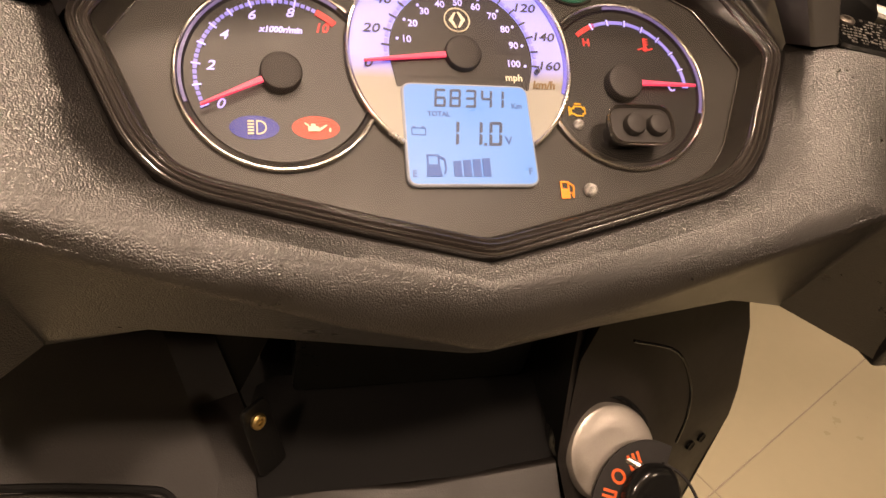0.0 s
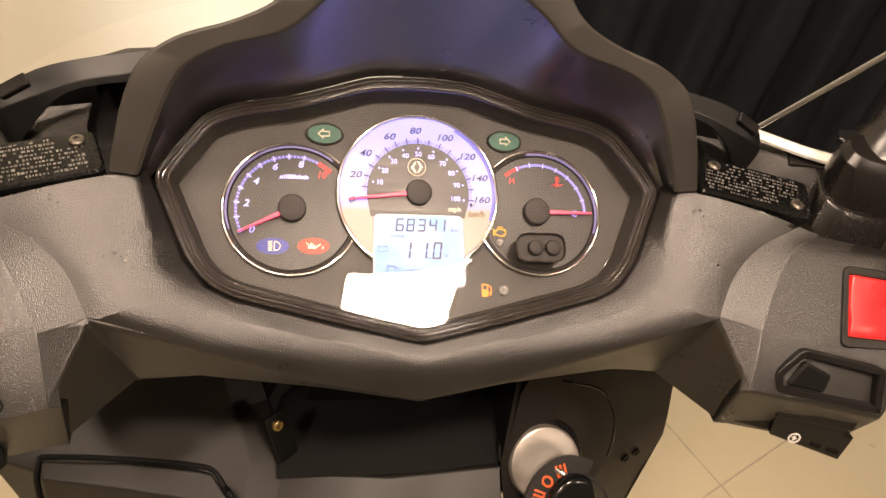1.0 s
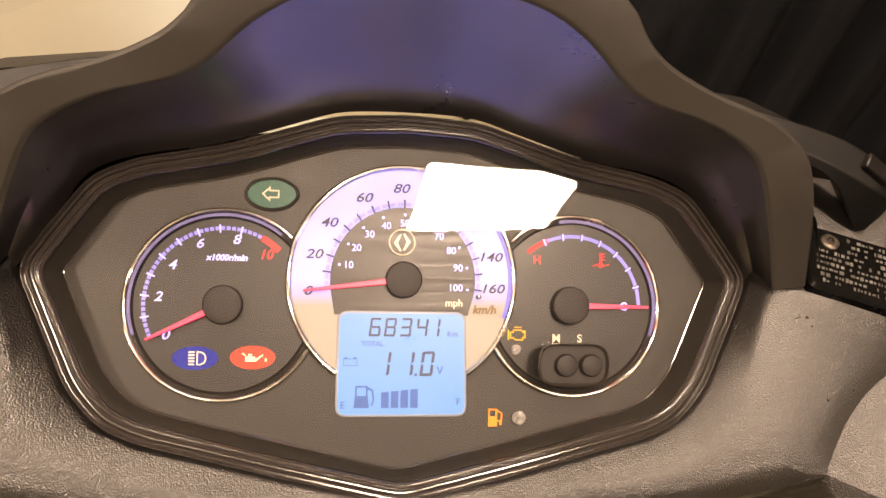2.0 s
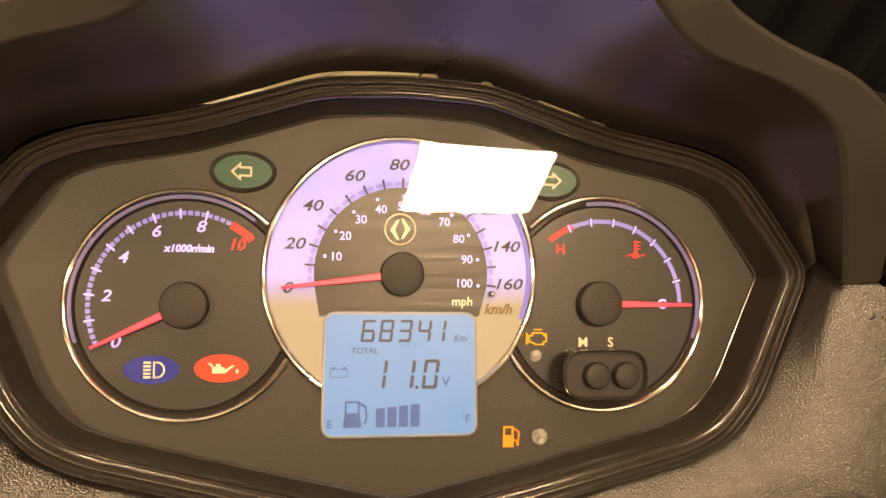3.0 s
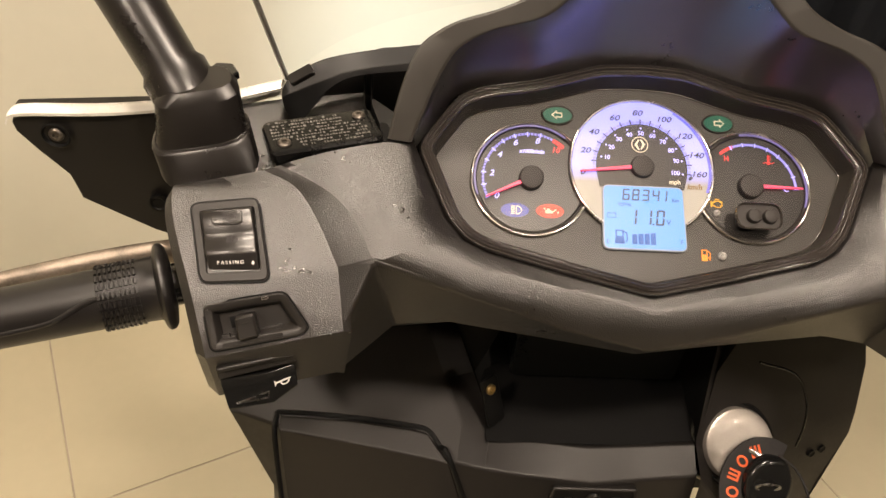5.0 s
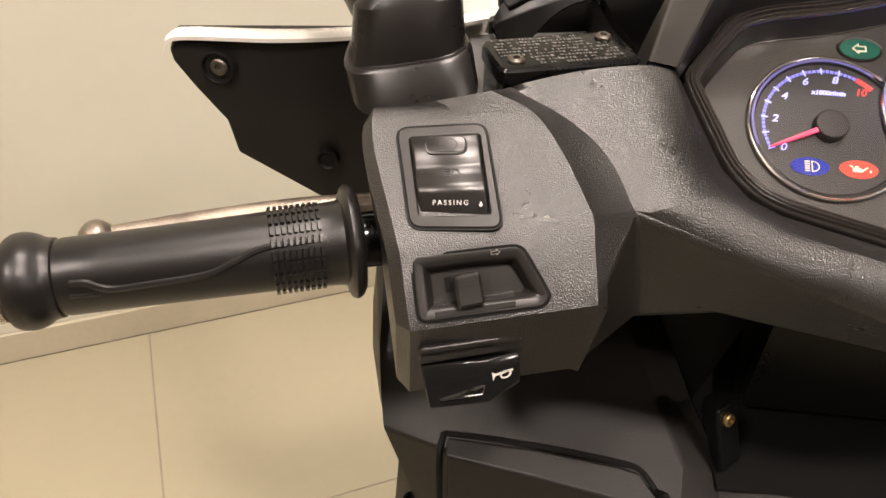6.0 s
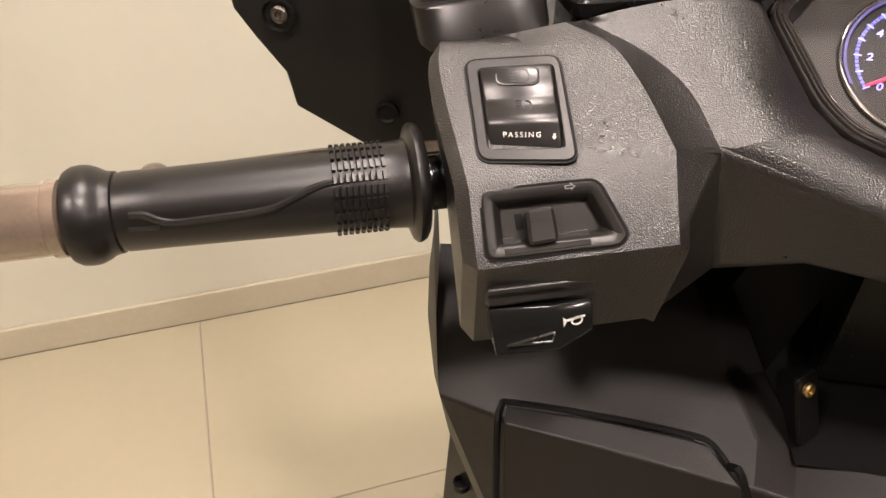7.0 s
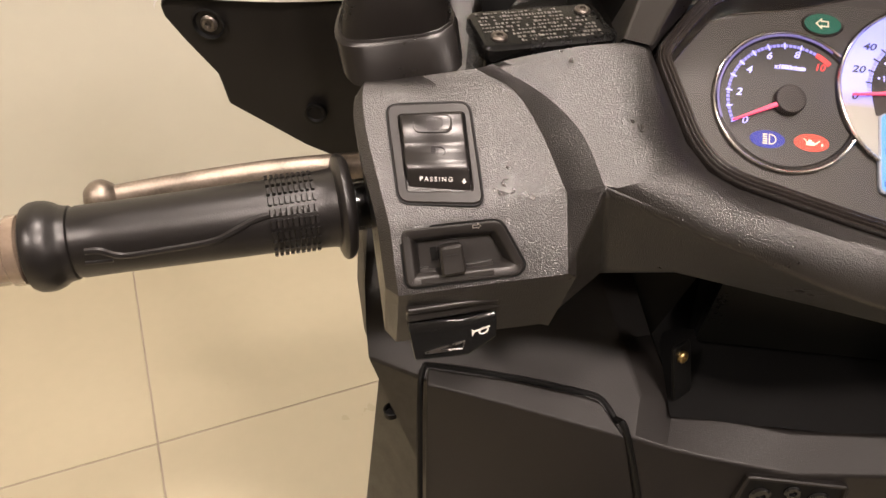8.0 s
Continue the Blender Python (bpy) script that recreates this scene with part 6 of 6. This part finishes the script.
LOCK = axes((0.1030, 0.0240, 0.8520), (1, 0.10, 0.0), (0.10, -0.66, 0.75))
part("ignition_lock", lathe([(0.0250, -0.010), (0.0250, 0.0062), (0.0240, 0.0084), (0.0222, 0.0092), (0.0120, 0.0086), (0.0060, 0.0086)], LOCK, 56), M_LOCK, scooter, "round silver ignition lock face")
part("lock_collar", loft([[LOCK @ Vector((r * math.cos(a), r * math.sin(a), h)) for a in [2 * math.pi * k / 56 for k in range(56)]] for r, h in ((0.0330, -0.020), (0.0318, -0.006), (0.0296, 0.0004), (0.0272, 0.0016), (0.0256, -0.004))], True), M_GLOSS, scooter, "glossy black collar round the lock", 50)
# storage lid on the rider's other side, set off by a dark gap
lid_top = [(-0.2120, 0.0435, 0.8405), (-0.1610, 0.0365, 0.8465), (-0.1180, 0.0280, 0.8505), (-0.1100, 0.0255, 0.8505), (-0.1050, 0.0190, 0.8490)]
lid_mid = [(-0.2120, 0.0340, 0.8370), (-0.1610, 0.0225, 0.8415), (-0.1120, 0.0105, 0.8445), (-0.1000, 0.0075, 0.8450), (-0.0950, 0.0062, 0.8455)]
lid_low = [(-0.2050, 0.0045, 0.7350), (-0.1600, -0.0080, 0.7350), (-0.1050, -0.0200, 0.7350), (-0.0800, -0.0230, 0.7350), (-0.0600, -0.0235, 0.7350)]
lid_bot = [(-0.1950, -0.0300, 0.5600), (-0.1600, -0.0380, 0.5600), (-0.1000, -0.0470, 0.5600), (-0.0760, -0.0490, 0.5600), (-0.0560, -0.0500, 0.5600)]
up = Vector((0, -0.0022, 0.0026))
rows = [[Vector(p) + up * -0.6 for p in lid_top]] + [[Vector(p) + up for p in r] for r in (lid_top, lid_mid, lid_low, lid_bot)] + [[Vector(p) + up * -0.6 for p in lid_bot]]
bm = loft(rows)
for k in (0, -1):
    bm.verts.ensure_lookup_table()
    bm.faces.new([bm.verts.new(r[k]) for r in rows])
bmesh.ops.remove_doubles(bm, verts=bm.verts[:], dist=1e-5)
part("storage_lid", bm, M_COVER, scooter, "satin black storage compartment lid", 24, bevel=0.002, segments=3)
gap = smooth_path([(-0.2090, 0.0030, 0.7500), (-0.2150, 0.0300, 0.8250), (-0.2145, 0.0425, 0.8400), (-0.2080, 0.0446, 0.8420), (-0.1610, 0.0382, 0.8472), (-0.1200, 0.0300, 0.8512), (-0.1085, 0.0265, 0.8512), (-0.1010, 0.0160, 0.8490), (-0.0930, 0.0040, 0.8455), (-0.0560, -0.0250, 0.7350)], 5)
part("lid_gap", tube(gap, 0.0020, 8), M_DEEP, scooter, "dark gap round the lid")

# ---------------------------------------------------------------- key and strap
key = thing("ignition_key", LOCK @ Vector((0, 0, 0.0086)), "black-headed ignition key standing in the lock", "key")
part("key_blade", tube([LOCK @ Vector(p) for p in ((0.0, 0.0, 0.0075), (0.006, -0.004, 0.0120), (0.011, -0.008, 0.0150))], 0.0022, 10), M_STEEL, key, "steel key blade")
KM = LOCK @ Matrix.Translation((0.0135, -0.0220, 0.0165)) @ Matrix.Rotation(radians(12), 4, "X") @ Matrix.Rotation(radians(-6), 4, "Z")
bow = rounded([(-0.0160, -0.0170), (0.0130, -0.0200), (0.0185, -0.0020), (0.0110, 0.0150), (-0.0060, 0.0165), (-0.0165, 0.0040)], 0.008, 5)
part("key_head", loft([[KM @ Vector((*p, h)) for p in inset(bow, d)] for d, h in ((0.003, -0.0045), (0.0, -0.0030), (0.0, 0.0015), (0.0012, 0.0034), (0.0040, 0.0046), (0.0065, 0.0040))], True, True), M_GLOSS, key, "black plastic key head", 40)
rp = [KM @ Vector((0.0085 * math.cos(a) - 0.002, 0.0030 * math.sin(a) - 0.0040, 0.0052 + 0.0025 * math.sin(a))) for a in [2 * math.pi * k / 30 for k in range(31)]]
part("key_ring", tube(rp, 0.0008, 8), M_STEEL, key, "thin steel key ring")

strap = thing("key_strap", (0.090, 0.000, 0.845), "black woven key strap with orange printing, looped round the key", "key strap")
mid_line = smooth_path([(0.0285, -0.0085, 0.0120), (0.0180, -0.0035, 0.0130), (0.0060, -0.0040, 0.0125), (-0.0040, -0.0110, 0.0120), (-0.0100, -0.0205, 0.0120), (-0.0125, -0.0320, 0.0140), (-0.0130, -0.0460, 0.0190), (-0.0125, -0.0700, 0.0200)], 5)
rows, spots = [], []
for i, p in enumerate(mid_line):
    d = (mid_line[min(i + 1, len(mid_line) - 1)] - mid_line[max(i - 1, 0)]).normalized()
    across = Vector((-d.y, d.x, 0)).normalized()
    up = d.cross(across) * -1 if d.cross(across).z < 0 else d.cross(across)
    rows.append([LOCK @ (p + across * a + up * h) for a, h in ((-0.0078, -0.0005), (0.0078, -0.0005), (0.0078, 0.0005), (-0.0078, 0.0005))])
    spots.append((p, d, across, up))
part("band", loft(rows, True, True), M_TAG, strap, "black woven band", 50)
for n_mark, k in enumerate(range(9, 27, 5)):
    p, d, across, up = spots[k]
    mm = LOCK @ Matrix(((d.x, across.x, up.x, p.x), (d.y, across.y, up.y, p.y), (d.z, across.z, up.z, p.z), (0, 0, 0, 1)))
    o, i = ellipse(0, 0.0012, 0.0036, 0.0044, 18), ellipse(0, 0.0012, 0.0022, 0.0029, 18)
    if n_mark in (0, 2):
        bm = bmesh.new()
        for x in (-0.0028, 0.0, 0.0028):
            solid([(x - 0.0007, -0.0030), (x + 0.0007, -0.0030), (x + 0.0007, 0.0048), (x - 0.0007, 0.0048)], 0.0006, 0.0009, mm, bm)
        solid([(-0.0034, 0.0036), (0.0034, 0.0036), (0.0034, 0.0050), (-0.0034, 0.0050)], 0.0007, 0.0010, mm, bm)
    else:
        bm = loft([[mm @ Vector((*u, h)) for u in q] for q, h in ((o, 0.0006), (o, 0.0009), (i, 0.0009), (i, 0.0006))], True)
    part("printed_mark", bm, M_TAGPRINT, strap, "orange printed mark")
cp = smooth_path([LOCK @ Vector(p) for p in ((0.0230, -0.0080, 0.0160), (0.0330, -0.0160, 0.0170), (0.0400, -0.0300, 0.0170), (0.0440, -0.0520, 0.0180))], 6)
part("cord", tube(cp, 0.0009, 8), M_TAG, strap, "thin black cord")

# ---------------------------------------------------------------- floor tiles
tile_bm = solid([(0.0015, 0.0015), (TILE - 0.0015, 0.0015), (TILE - 0.0015, TILE - 0.0015), (0.0015, TILE - 0.0015)], -0.010, 0.0, Matrix(), chamfer=0.0008)
tile_mesh = finish(tile_bm, "tile", M_TILE, 20)
for i in range(-6, 6):
    for j in range(-8, 1):
        u, v = U0 + i * TILE, V0 + j * TILE
        if u + TILE > 3.99 or u < -3.99 or v + TILE > WALL_V + TILE:
            continue
        if v + TILE > WALL_V:
            bm = solid([(0.0015, 0.0015), (TILE - 0.0015, 0.0015), (TILE - 0.0015, WALL_V - v - 0.011), (0.0015, WALL_V - v - 0.011)], -0.010, 0.0, Matrix(), chamfer=0.0008)
            me = finish(bm, "tile", M_TILE, 20)
        else:
            me = tile_mesh
        t = new("tile", me)
        t.matrix_world = GRID @ Matrix.Translation((u, v, FLOOR))
        t.parent = floor
